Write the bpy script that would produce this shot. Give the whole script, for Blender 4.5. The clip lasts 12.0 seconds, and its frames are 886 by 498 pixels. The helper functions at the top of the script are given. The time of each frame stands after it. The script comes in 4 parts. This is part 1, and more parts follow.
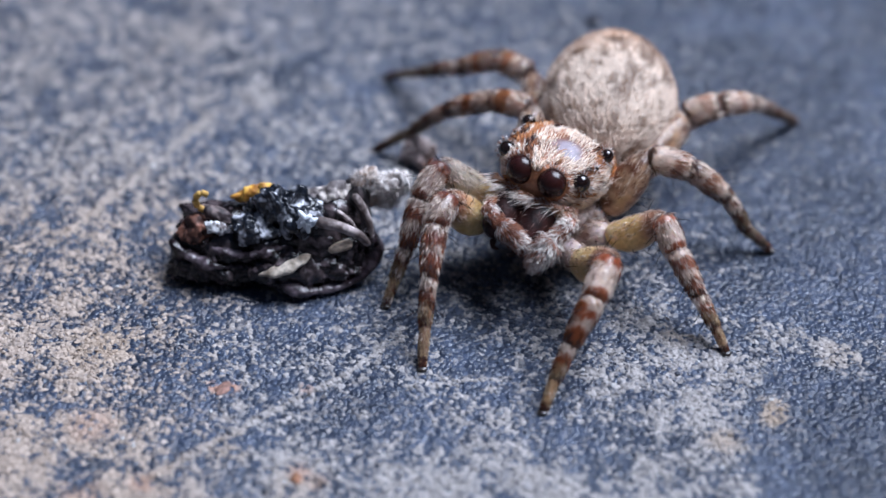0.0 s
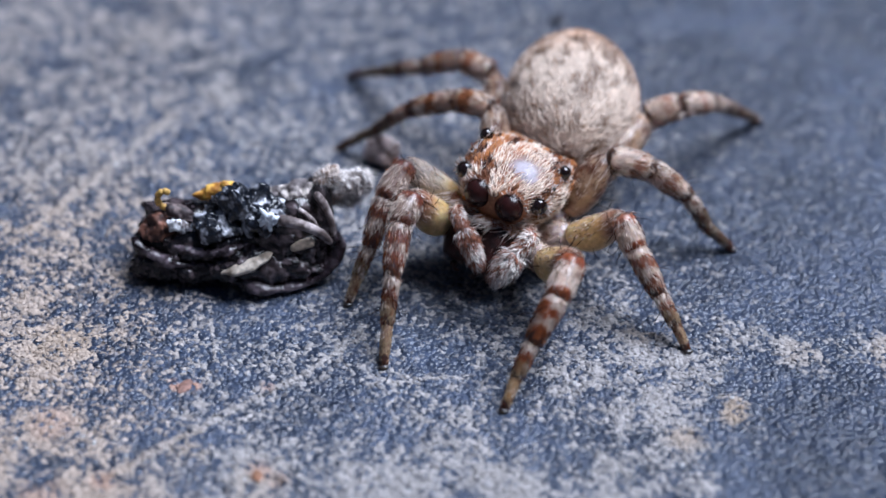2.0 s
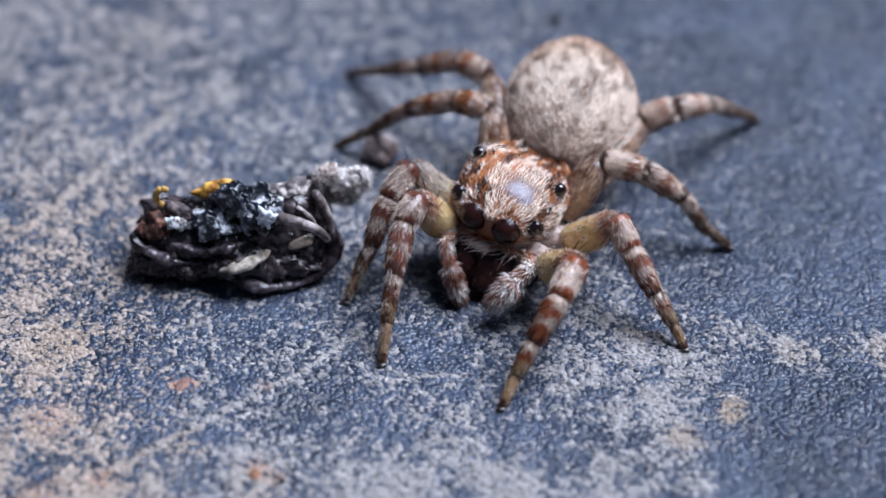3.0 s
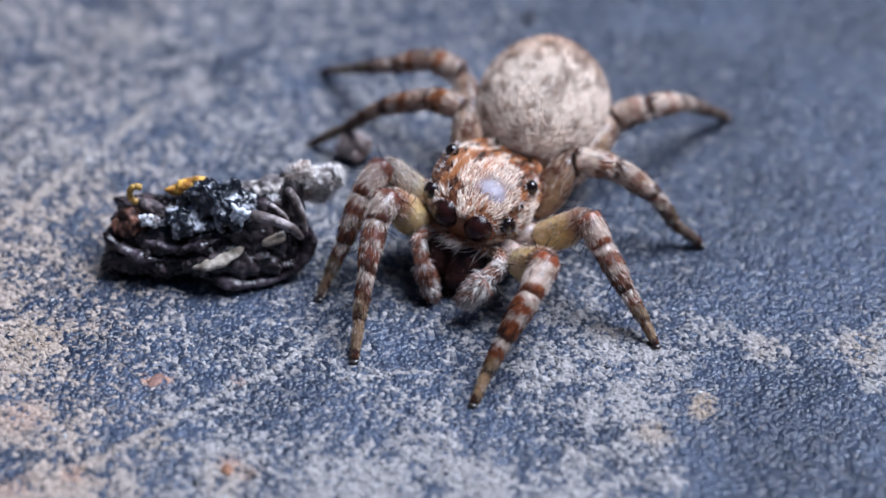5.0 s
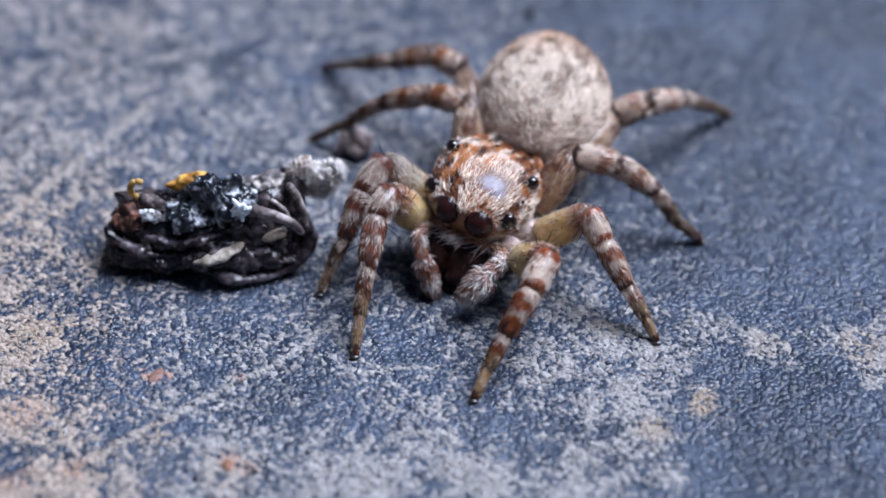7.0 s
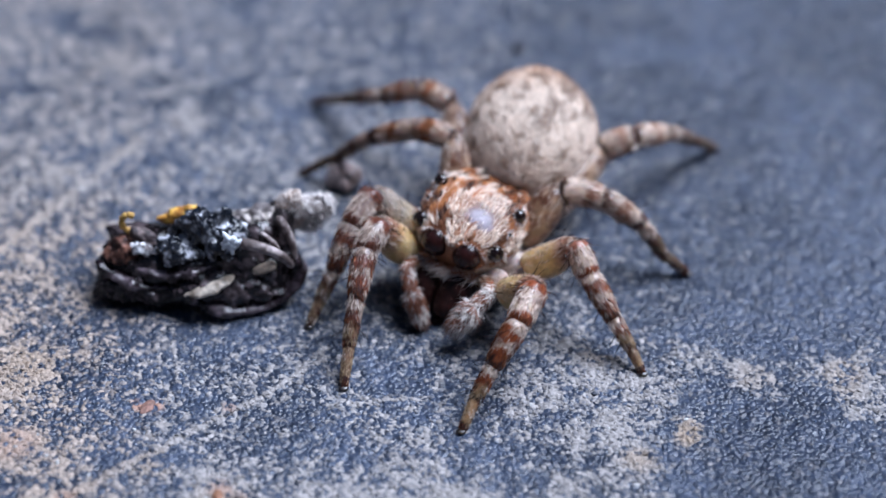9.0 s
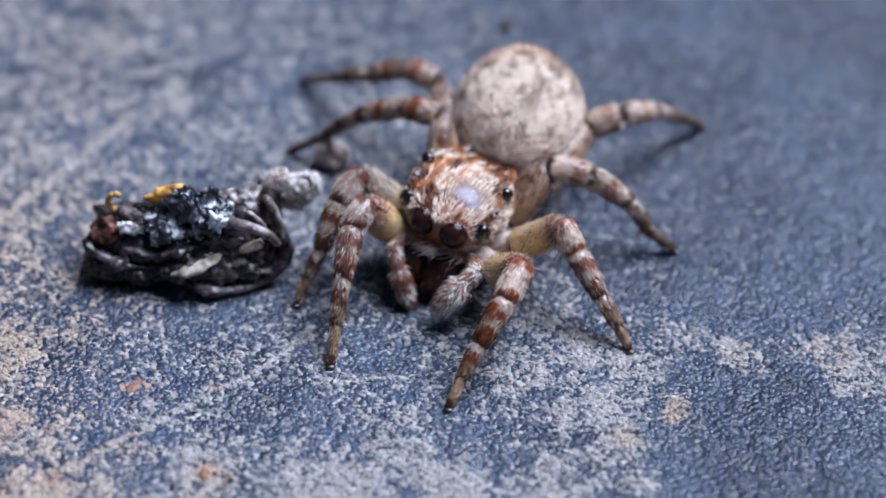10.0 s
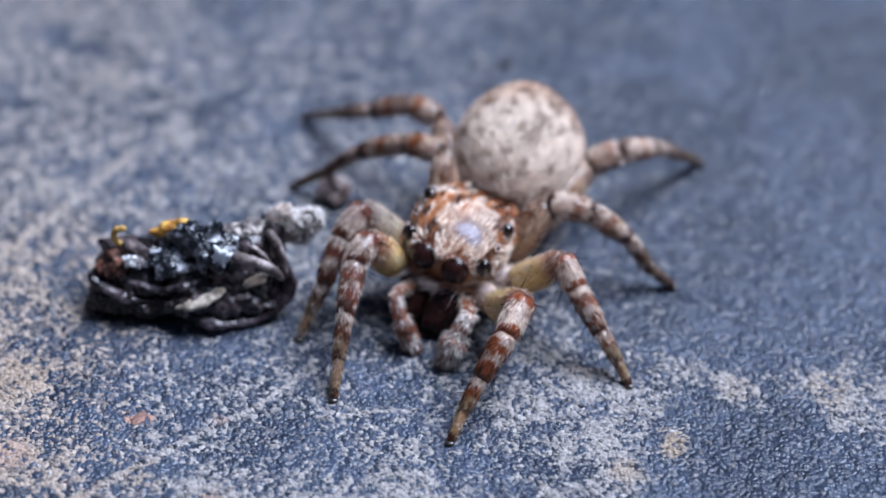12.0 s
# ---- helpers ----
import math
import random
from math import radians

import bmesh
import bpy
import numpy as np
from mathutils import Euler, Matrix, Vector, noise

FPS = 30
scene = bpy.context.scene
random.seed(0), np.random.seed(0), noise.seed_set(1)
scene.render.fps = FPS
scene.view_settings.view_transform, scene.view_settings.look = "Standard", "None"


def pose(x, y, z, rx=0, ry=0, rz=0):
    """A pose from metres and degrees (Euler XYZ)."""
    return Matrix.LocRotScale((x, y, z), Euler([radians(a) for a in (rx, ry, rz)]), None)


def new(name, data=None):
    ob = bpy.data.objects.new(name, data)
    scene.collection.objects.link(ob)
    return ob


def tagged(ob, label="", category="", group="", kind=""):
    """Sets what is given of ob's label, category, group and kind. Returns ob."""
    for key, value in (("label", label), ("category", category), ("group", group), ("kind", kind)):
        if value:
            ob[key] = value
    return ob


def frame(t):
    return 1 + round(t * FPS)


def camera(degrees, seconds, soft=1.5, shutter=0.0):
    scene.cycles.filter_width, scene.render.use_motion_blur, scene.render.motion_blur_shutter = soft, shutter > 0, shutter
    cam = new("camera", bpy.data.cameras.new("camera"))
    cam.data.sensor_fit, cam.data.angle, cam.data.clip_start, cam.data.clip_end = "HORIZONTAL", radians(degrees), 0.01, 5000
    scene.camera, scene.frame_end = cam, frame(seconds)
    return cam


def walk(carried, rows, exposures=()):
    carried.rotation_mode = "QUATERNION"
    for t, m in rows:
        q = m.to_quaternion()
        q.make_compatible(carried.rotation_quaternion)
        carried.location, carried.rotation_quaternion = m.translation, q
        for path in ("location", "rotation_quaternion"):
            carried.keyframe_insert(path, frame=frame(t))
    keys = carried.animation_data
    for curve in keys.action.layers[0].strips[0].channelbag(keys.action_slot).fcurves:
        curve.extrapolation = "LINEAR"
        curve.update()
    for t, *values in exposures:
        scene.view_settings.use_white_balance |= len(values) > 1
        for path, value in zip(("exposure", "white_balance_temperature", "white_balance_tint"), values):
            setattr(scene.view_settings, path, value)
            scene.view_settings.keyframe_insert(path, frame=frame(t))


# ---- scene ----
# Lengths below are in millimetres; MM turns them into metres.
MM = 0.001
cam = camera(20.0, 12.0, soft=1.6)
cam.data.dof.use_dof = True
cam.data.dof.focus_distance = 53.6 * MM
cam.data.dof.aperture_fstop = 54.0
# seconds, x, y, z, and the three angles of the hand-held camera
ROWS = [
    (0, 0.000, -42.898, 35.996, 50.000, -0.000, 0.000),
    (0.5, 0.041, -42.985, 36.038, 50.055, -0.044, -0.124),
    (1, 0.073, -42.899, 36.079, 49.951, -0.007, 0.033),
    (1.5, 0.274, -42.938, 36.103, 49.882, -0.349, -0.365),
    (2, 0.392, -42.972, 35.995, 50.011, -0.308, -0.337),
    (2.5, 0.437, -43.025, 36.067, 50.035, -0.350, -0.338),
    (3, 0.339, -42.979, 36.020, 49.955, -0.451, -0.344),
    (5, 0.653, -43.266, 36.083, 50.037, -0.655, -0.559),
    (5.5, 0.680, -43.240, 36.054, 50.032, -0.711, -0.540),
    (6, 0.621, -43.229, 36.237, 49.898, -0.771, -0.572),
    (6.5, 0.618, -43.221, 36.040, 49.917, -0.726, -0.484),
    (8.3, 0.56, -43.39, 36.31, 49.93, -0.945, -0.599),
    (8.5, 0.557, -43.395, 36.311, 50.085, -0.945, -0.599),
    (9, 0.708, -43.744, 36.415, 50.737, -0.841, -0.649),
    (9.5, 0.772, -43.611, 36.257, 50.784, -0.775, -0.749),
    (10, 0.977, -43.791, 36.311, 50.359, -0.708, -0.783),
    (10.5, 0.777, -43.921, 36.492, 50.418, -0.935, -1.021),
    (11, 0.773, -43.935, 36.614, 50.501, -1.050, -0.977),
    (11.5, 0.655, -43.883, 36.702, 50.542, -1.166, -0.782),
    (12, 0.651, -44.205, 36.813, 51.029, -1.072, -0.852),
]
walk(cam, [(t, pose(x * MM, y * MM, z * MM, a, b, c)) for t, x, y, z, a, b, c in ROWS],
     exposures=[(0, -0.02, 5130, 12), (12, 0.02, 5030, 12)])

# ---------------------------------------------------------------- light
SUN_DIR = Vector((-0.50, -0.30, -1.0)).normalized()
world = bpy.data.worlds.new("sky")
scene.world = world
world.use_nodes = True
wn = world.node_tree
sky = wn.nodes.new("ShaderNodeTexSky")
sky.sky_type = "NISHITA"
sky.sun_disc = False
sky.sun_elevation = math.asin(-SUN_DIR.z)
sky.sun_rotation = math.atan2(-SUN_DIR.x, -SUN_DIR.y)
wn.links.new(sky.outputs[0], wn.nodes["Background"].inputs[0])
wn.nodes["Background"].inputs[1].default_value = 0.029
sun = new("sun", bpy.data.lights.new("sun", "SUN"))
sun.data.energy = 7.2
sun.data.angle = radians(42)
sun.data.color = (1.0, 0.94, 0.865)
sun.matrix_basis = Matrix.Translation((0, 0, 1)) @ SUN_DIR.to_track_quat("-Z", "Y").to_matrix().to_4x4()

rng = np.random.default_rng(7)


# ---------------------------------------------------------------- noise
def hash3(i, j, k, seed):
    n = (i * 374761393 + j * 668265263 + k * 2147483647 + seed * 974634777) & 0xFFFFFFFF
    n = ((n ^ (n >> 13)) * 1274126177) & 0xFFFFFFFF
    return ((n ^ (n >> 16)) & 0xFFFF) / 65535.0


def vnoise(p, size, seed=0):
    """Smooth value noise between 0 and 1 at the points p (n, 3), with cells of the given size."""
    q = np.asarray(p, float) / size
    i = np.floor(q).astype(np.int64)
    f = q - i
    f = f * f * (3 - 2 * f)
    out = 0
    for dx in (0, 1):
        for dy in (0, 1):
            for dz in (0, 1):
                w = (f[..., 0] if dx else 1 - f[..., 0]) * (f[..., 1] if dy else 1 - f[..., 1]) * (f[..., 2] if dz else 1 - f[..., 2])
                out = out + w * hash3(i[..., 0] + dx, i[..., 1] + dy, i[..., 2] + dz, seed)
    return out


def fnoise(p, size, seed=0, octaves=3):
    total, amp, norm = 0, 1.0, 0
    for o in range(octaves):
        total, norm = total + amp * vnoise(p, size / 2 ** o, seed + o), norm + amp
        amp *= 0.5
    return total / norm


def smooth(a, b, x):
    t = np.clip((x - a) / (b - a), 0, 1)
    return t * t * (3 - 2 * t)


def mix(a, b, t):
    t = np.asarray(t)[..., None]
    return np.asarray(a) * (1 - t) + np.asarray(b) * t


# ---------------------------------------------------------------- mesh building
class Build:
    """Collects pieces (points in mm, faces, a tint for each point, a material slot) into one mesh."""

    def __init__(self):
        self.v, self.t, self.f, self.count = [], [], [], 0

    def add(self, verts, faces, tint, slot=0, flat=False):
        verts = np.asarray(verts, float).reshape(-1, 3)
        self.v.append(verts)
        self.t.append(np.broadcast_to(np.asarray(tint, float), (len(verts), 3)))
        self.f.append((np.asarray(faces, np.int64) + self.count, slot, flat))
        self.count += len(verts)
        return self

    def mesh(self, name, origin=(0, 0, 0)):
        me = bpy.data.meshes.new(name)
        v = (np.concatenate(self.v) - np.asarray(origin)) * MM
        sizes = np.concatenate([np.full(len(f), f.shape[1]) for f, _, _ in self.f])
        loops = np.concatenate([f.ravel() for f, _, _ in self.f])
        me.vertices.add(len(v))
        me.vertices.foreach_set("co", v.ravel())
        me.loops.add(len(loops))
        me.loops.foreach_set("vertex_index", loops.astype(np.int32))
        me.polygons.add(len(sizes))
        me.polygons.foreach_set("loop_start", np.concatenate([[0], np.cumsum(sizes)[:-1]]).astype(np.int32))
        me.polygons.foreach_set("material_index", np.concatenate([np.full(len(f), s) for f, s, _ in self.f]).astype(np.int32))
        me.polygons.foreach_set("use_smooth", np.concatenate([np.full(len(f), not fl) for f, _, fl in self.f]))
        me.update(calc_edges=True)
        me.validate()
        col = me.color_attributes.new("tint", "FLOAT_COLOR", "POINT")
        t = np.concatenate(self.t)
        col.data.foreach_set("color", np.concatenate([t, np.ones((len(t), 1))], 1).ravel().astype(np.float32))
        return me


def part(name, build, materials, parent=None, label="", origin=(0, 0, 0), at=None):
    """Links what was built as one mesh object. origin: the point (mm) that becomes the object's own origin;
    at: where that origin lies in the parent's space (mm), the same point if not given."""
    ob = new(name, build.mesh(name, origin))
    for m in materials if isinstance(materials, (list, tuple)) else [materials]:
        ob.data.materials.append(m)
    ob.parent = parent
    ob.location = Vector(origin if at is None else at) * MM
    return tagged(ob, label)


def surface(build, fn, nu, nv, tint, slot=0):
    """A closed surface: fn(u, v) with u from end to end (0..1) and v round (0..1)."""
    u, v = np.meshgrid(np.linspace(0, 1, nu), np.arange(nv) / nv, indexing="ij")
    p = fn(u, v).reshape(-1, 3)
    i, j = np.meshgrid(np.arange(nu - 1), np.arange(nv), indexing="ij")
    k = (j + 1) % nv
    f = np.stack([i * nv + j, i * nv + k, (i + 1) * nv + k, (i + 1) * nv + j], -1).reshape(-1, 4)
    q = p.reshape(nu, nv, 3)[nu // 2]
    side = p.reshape(nu, nv, 3)[nu // 2 + 1] - q
    if np.sum(np.cross(np.roll(q, -1, 0) - q, side) * (q - q.mean(0))) < 0:
        f = f[:, ::-1]
    build.add(p, f, tint(u.ravel(), v.ravel(), p) if callable(tint) else tint, slot)


def normals(fn, u, v):
    e = 1e-3
    u0, u1 = np.clip(u - e, 0.001, 1), np.clip(u + e, 0, 0.999)
    du, dv = fn(u1, v) - fn(u0, v), fn(u, v + e) - fn(u, v - e)
    n = np.cross(dv, du)
    inward = np.sum(n * (fn(u, v) - fn(u, v + 0.5)), -1, keepdims=True) < 0
    n = np.where(inward, -n, n)
    return n / (np.linalg.norm(n, axis=-1, keepdims=True) + 1e-12), du / (np.linalg.norm(du, axis=-1, keepdims=True) + 1e-12)


def hairs(build, root, way, out, length, width, tint, slot=1):
    """Tapered curved bristles: each leaves its root towards out and bends over towards way."""
    n = len(root)
    length = np.broadcast_to(length, (n,))[:, None]
    width = np.broadcast_to(width, (n,))[:, None]
    tip = root + way * length
    mid = root + (way * 0.5 + out * 0.16) * length
    a = np.cross(way, out)
    a = a / (np.linalg.norm(a, axis=1, keepdims=True) + 1e-9)
    b = np.cross(way, a)
    v = np.empty((n, 7, 3))
    for k in range(3):
        side = a * math.cos(k * 2.0944) + b * math.sin(k * 2.0944)
        v[:, k] = root + side * width
        v[:, 3 + k] = mid + side * width * 0.75
    v[:, 6] = tip
    base = (np.arange(n) * 7)[:, None]
    quads = np.concatenate([base + np.array([k, (k + 1) % 3, 3 + (k + 1) % 3, 3 + k]) for k in range(3)])
    tris = np.concatenate([base + np.array([3 + k, 3 + (k + 1) % 3, 6]) for k in range(3)])
    build.add(v.reshape(-1, 3), quads, np.repeat(tint, 7, 0), slot)
    build.f.append((tris + build.count - 7 * n, slot, False))


def fur(build, fn, n, lay, length, width, tint, keep=None, spread=0.35, lift=0.35, urange=(0.03, 0.97)):
    """Bristles on a surface: lay(p, along, normal) gives the direction in which they lie."""
    u, v = rng.uniform(*urange, n), rng.random(n)
    if keep is not None:
        ok = keep(u, v, fn(u, v)) > rng.random(n)
        u, v = u[ok], v[ok]
    p = fn(u, v)
    nrm, along = normals(fn, u, v)
    w = lay(p, along, nrm) + spread * rng.normal(size=p.shape) * 0.6
    w = w - nrm * np.sum(w * nrm, 1, keepdims=True)
    w = w / (np.linalg.norm(w, axis=1, keepdims=True) + 1e-9)
    w = w + nrm * lift * rng.uniform(0.3, 1.3, (len(p), 1))
    w = w / np.linalg.norm(w, axis=1, keepdims=True)
    hairs(build, p - nrm * 0.01, w, nrm, length * rng.uniform(0.6, 1.3, len(p)), width, tint(u, v, p))


def limb(a, b, r0, r1, belly=0.0, bow=(0, 0, 0)):
    """A rounded limb from a to b with radii r0 and r1, thicker by belly in the middle, bent by bow."""
    a, b, bow = np.asarray(a, float), np.asarray(b, float), np.asarray(bow, float)
    d = b - a
    d = d / np.linalg.norm(d)
    x = np.cross(d, (0, 0, 1) if abs(d[2]) < 0.9 else (1, 0, 0))
    x = x / np.linalg.norm(x)
    y = np.cross(d, x)

    def fn(u, v):
        u, v = np.asarray(u)[..., None], np.asarray(v)[..., None] * 2 * np.pi
        r = (r0 + (r1 - r0) * u + belly * np.sin(np.pi * u)) * np.sqrt(np.clip(1 - np.abs(2 * u - 1) ** 9, 0, 1))
        return a + (b - a) * u + bow * 4 * u * (1 - u) + r * (x * np.cos(v) + y * np.sin(v))

    return fn


def bent(points, radius, flat=1.0):
    """A smooth tube through the points; radius(u) along it; flat squeezes it in height."""
    q = np.asarray(points, float)
    q = np.concatenate([2 * q[:1] - q[1:2], q, 2 * q[-1:] - q[-2:-1]])
    m = len(q) - 3

    def at(u):
        k = np.clip(np.floor(u * m), 0, m - 1).astype(int)
        f = (u * m - k)[..., None]
        a, b, c, d = q[k], q[k + 1], q[k + 2], q[k + 3]
        return 0.5 * (2 * b + (c - a) * f + (2 * a - 5 * b + 4 * c - d) * f * f + (3 * b - a - 3 * c + d) * f ** 3)

    def fn(u, v):
        u, ang = np.asarray(u, float), np.asarray(v, float)[..., None] * 2 * np.pi
        d = at(np.clip(u + 0.01, 0, 1)) - at(np.clip(u - 0.01, 0, 1))
        d = d / (np.linalg.norm(d, axis=-1, keepdims=True) + 1e-12)
        x = np.cross(d, (0.13, 0.2, 1.0))
        x = x / (np.linalg.norm(x, axis=-1, keepdims=True) + 1e-12)
        y = np.cross(d, x)
        r = (radius(u) * np.sqrt(np.clip(1 - np.abs(2 * u - 1) ** 12, 0, 1)))[..., None]
        return at(u) + r * (x * np.cos(ang) + y * np.sin(ang) * flat)

    return fn


def blob(centre, radii, turn=0.0, rough=0.0, size=0.5, seed=0, tilt=0.0):
    """An ellipsoid with uneven surface, its long axis turned about z and tilted about y."""
    m = np.array((Euler((0, radians(tilt), radians(turn))).to_matrix()))
    c, r = np.asarray(centre, float), np.asarray(radii, float)

    def fn(u, v):
        th, ph = np.asarray(u) * np.pi, np.asarray(v) * 2 * np.pi
        n = np.stack([-np.cos(th), np.sin(th) * np.cos(ph), np.sin(th) * np.sin(ph)], -1)
        p = n * r
        if rough:
            p = p * (1 + rough * (fnoise(p + 17.3, size, seed) - 0.5)[..., None] * 2)
        return p @ m.T + c

    return fn


# ---------------------------------------------------------------- materials
def material(name, rough=0.5, spec=0.5, metal=0.0, sss=0.0, sss_tint=(1, 0.5, 0.2), grain=0.0, grain_size=0.1, bump=0.0, bump_size=0.05, coat=0.0, random_value=0.0, sheen=0.0, trans=0.0, depth=0.5, colour=None):
    """A surface whose own colour comes with the mesh (tint), broken up by two sizes of noise, with fine relief."""
    m = bpy.data.materials.new(name)
    m.use_nodes = True
    nt = m.node_tree
    n, link = nt.nodes, nt.links.new
    p = n["Principled BSDF"]
    p.inputs["Roughness"].default_value = rough
    p.inputs["Specular IOR Level"].default_value = spec
    p.inputs["Metallic"].default_value = metal
    p.inputs["Coat Weight"].default_value = coat
    p.inputs["Sheen Weight"].default_value = sheen
    p.inputs["Transmission Weight"].default_value = trans
    if sss:
        p.inputs["Subsurface Weight"].default_value = sss
        p.inputs["Subsurface Radius"].default_value = sss_tint
        p.inputs["Subsurface Scale"].default_value = 0.35 * MM
    if colour is None:
        src = n.new("ShaderNodeAttribute")
        src.attribute_name = "tint"
    else:
        src = n.new("ShaderNodeRGB")
        src.outputs[0].default_value = (*colour, 1)
    co = n.new("ShaderNodeTexCoord")
    last = src.outputs[0]
    if grain:
        hsv = n.new("ShaderNodeHueSaturation")
        parts = []
        for size, weight in ((grain_size, grain), (grain_size * 6, grain * 0.7)):
            tx = n.new("ShaderNodeTexNoise")
            tx.inputs["Scale"].default_value = 1 / (size * MM)
            tx.inputs["Detail"].default_value = 3
            link(co.outputs["Object"], tx.inputs["Vector"])
            mp = n.new("ShaderNodeMapRange")
            mp.inputs["From Min"].default_value, mp.inputs["From Max"].default_value = 0.3, 0.7
            mp.inputs["To Min"].default_value, mp.inputs["To Max"].default_value = 1 - weight, 1 + weight
            link(tx.outputs["Fac"], mp.inputs["Value"])
            parts.append(mp.outputs[0])
        mul = n.new("ShaderNodeMath")
        mul.operation = "MULTIPLY"
        link(parts[0], mul.inputs[0])
        link(parts[1], mul.inputs[1])
        link(mul.outputs[0], hsv.inputs["Value"])
        link(last, hsv.inputs["Color"])
        last = hsv.outputs[0]
    if random_value:
        geo = n.new("ShaderNodeNewGeometry")
        mp = n.new("ShaderNodeMapRange")
        mp.inputs["To Min"].default_value, mp.inputs["To Max"].default_value = 1 - random_value, 1 + random_value
        link(geo.outputs["Random Per Island"], mp.inputs["Value"])
        hsv = n.new("ShaderNodeHueSaturation")
        link(mp.outputs[0], hsv.inputs["Value"])
        link(last, hsv.inputs["Color"])
        last = hsv.outputs[0]
    link(last, p.inputs["Base Color"])
    if bump:
        tx = n.new("ShaderNodeTexNoise")
        tx.inputs["Scale"].default_value = 1 / (bump_size * MM)
        tx.inputs["Detail"].default_value = 4
        link(co.outputs["Object"], tx.inputs["Vector"])
        bp = n.new("ShaderNodeBump")
        bp.inputs["Strength"].default_value = bump
        bp.inputs["Distance"].default_value = bump_size * MM * depth
        link(tx.outputs["Fac"], bp.inputs["Height"])
        link(bp.outputs[0], p.inputs["Normal"])
    return m


def stone():
    """Slate: leathery grains, each one either bare blue slate or pale mineral crust, by how much crust lies there."""
    m = material("slate", rough=0.34, spec=0.5)
    nt = m.node_tree
    n, link = nt.nodes, nt.links.new
    p = n["Principled BSDF"]
    co = n.new("ShaderNodeTexCoord")

    def math_node(kind, a, b, c=None):
        q = n.new("ShaderNodeMath")
        q.operation = kind
        for k, v in enumerate((a, b) if c is None else (a, b, c)):
            if isinstance(v, (int, float)):
                q.inputs[k].default_value = v
            else:
                link(v, q.inputs[k])
        return q.outputs[0]

    def ranged(v, lo, hi, a, b):
        q = n.new("ShaderNodeMapRange")
        q.inputs["From Min"].default_value, q.inputs["From Max"].default_value = lo, hi
        q.inputs["To Min"].default_value, q.inputs["To Max"].default_value = a, b
        link(v, q.inputs["Value"])
        return q.outputs[0]

    def noise_at(size, detail=2.0, distortion=0.0):
        q = n.new("ShaderNodeTexNoise")
        q.inputs["Scale"].default_value = 1 / (size * MM)
        q.inputs["Detail"].default_value = detail
        q.inputs["Distortion"].default_value = distortion
        link(co.outputs["Object"], q.inputs["Vector"])
        return q.outputs["Fac"], q.outputs["Color"]

    # the grid of grains is bent, so that no cell is like its neighbour
    bend = n.new("ShaderNodeVectorMath")
    bend.operation = "MULTIPLY_ADD"
    link(noise_at(0.22)[1], bend.inputs[0])
    bend.inputs[1].default_value = (0.12 * MM,) * 3
    link(co.outputs["Object"], bend.inputs[2])
    cell = n.new("ShaderNodeTexVoronoi")
    cell.feature = "SMOOTH_F1"
    cell.inputs["Smoothness"].default_value = 0.2
    cell.inputs["Scale"].default_value = 1 / (0.105 * MM)
    link(bend.outputs[0], cell.inputs["Vector"])
    rgb = n.new("ShaderNodeSeparateColor")
    link(cell.outputs["Color"], rgb.inputs[0])
    slate = n.new("ShaderNodeAttribute")
    slate.attribute_name = "tint"
    pale = n.new("ShaderNodeAttribute")
    pale.attribute_name = "crust_tint"
    # a grain is pale where its chance lies under the crust's amount there
    ragged = math_node("MULTIPLY", ranged(noise_at(0.42, 3.0)[0], 0.3, 0.7, -0.34, 0.34), ranged(pale.outputs["Alpha"], 0.0, 0.4, 0.1, 1.0))
    amount = math_node("ADD", pale.outputs["Alpha"], ragged)
    mask = ranged(math_node("SUBTRACT", amount, rgb.outputs[0]), -0.12, 0.16, 0.0, 1.0)
    dark = n.new("ShaderNodeHueSaturation")
    link(slate.outputs["Color"], dark.inputs["Color"])
    link(math_node("MULTIPLY", ranged(rgb.outputs[1], 0.0, 1.0, 0.62, 1.42), ranged(noise_at(0.9, 3.0)[0], 0.3, 0.7, 0.85, 1.15)), dark.inputs["Value"])
    light = n.new("ShaderNodeHueSaturation")
    link(pale.outputs["Color"], light.inputs["Color"])
    link(math_node("MULTIPLY", ranged(rgb.outputs[2], 0.0, 1.0, 0.72, 1.28), ranged(noise_at(0.06, 2.0)[0], 0.3, 0.7, 0.75, 1.25)), light.inputs["Value"])
    both = n.new("ShaderNodeMix")
    both.data_type = "RGBA"
    link(mask, both.inputs["Factor"])
    link(dark.outputs[0], both.inputs["A"])
    link(light.outputs[0], both.inputs["B"])
    link(both.outputs["Result"], p.inputs["Base Color"])
    link(ranged(mask, 0.0, 1.0, 0.31, 0.58), p.inputs["Roughness"])
    # relief: domed grains, the pale ones proud of the slate, and finer roughness on them
    dome = math_node("MULTIPLY_ADD", cell.outputs["Distance"], -0.9, math_node("MULTIPLY", mask, 0.22))
    height = math_node("MULTIPLY_ADD", noise_at(0.05, 3.0)[0], 0.35, dome)
    bp = n.new("ShaderNodeBump")
    bp.inputs["Strength"].default_value = 0.85
    bp.inputs["Distance"].default_value = 0.07 * MM
    link(height, bp.inputs["Height"])
    link(bp.outputs[0], p.inputs["Normal"])
    return m


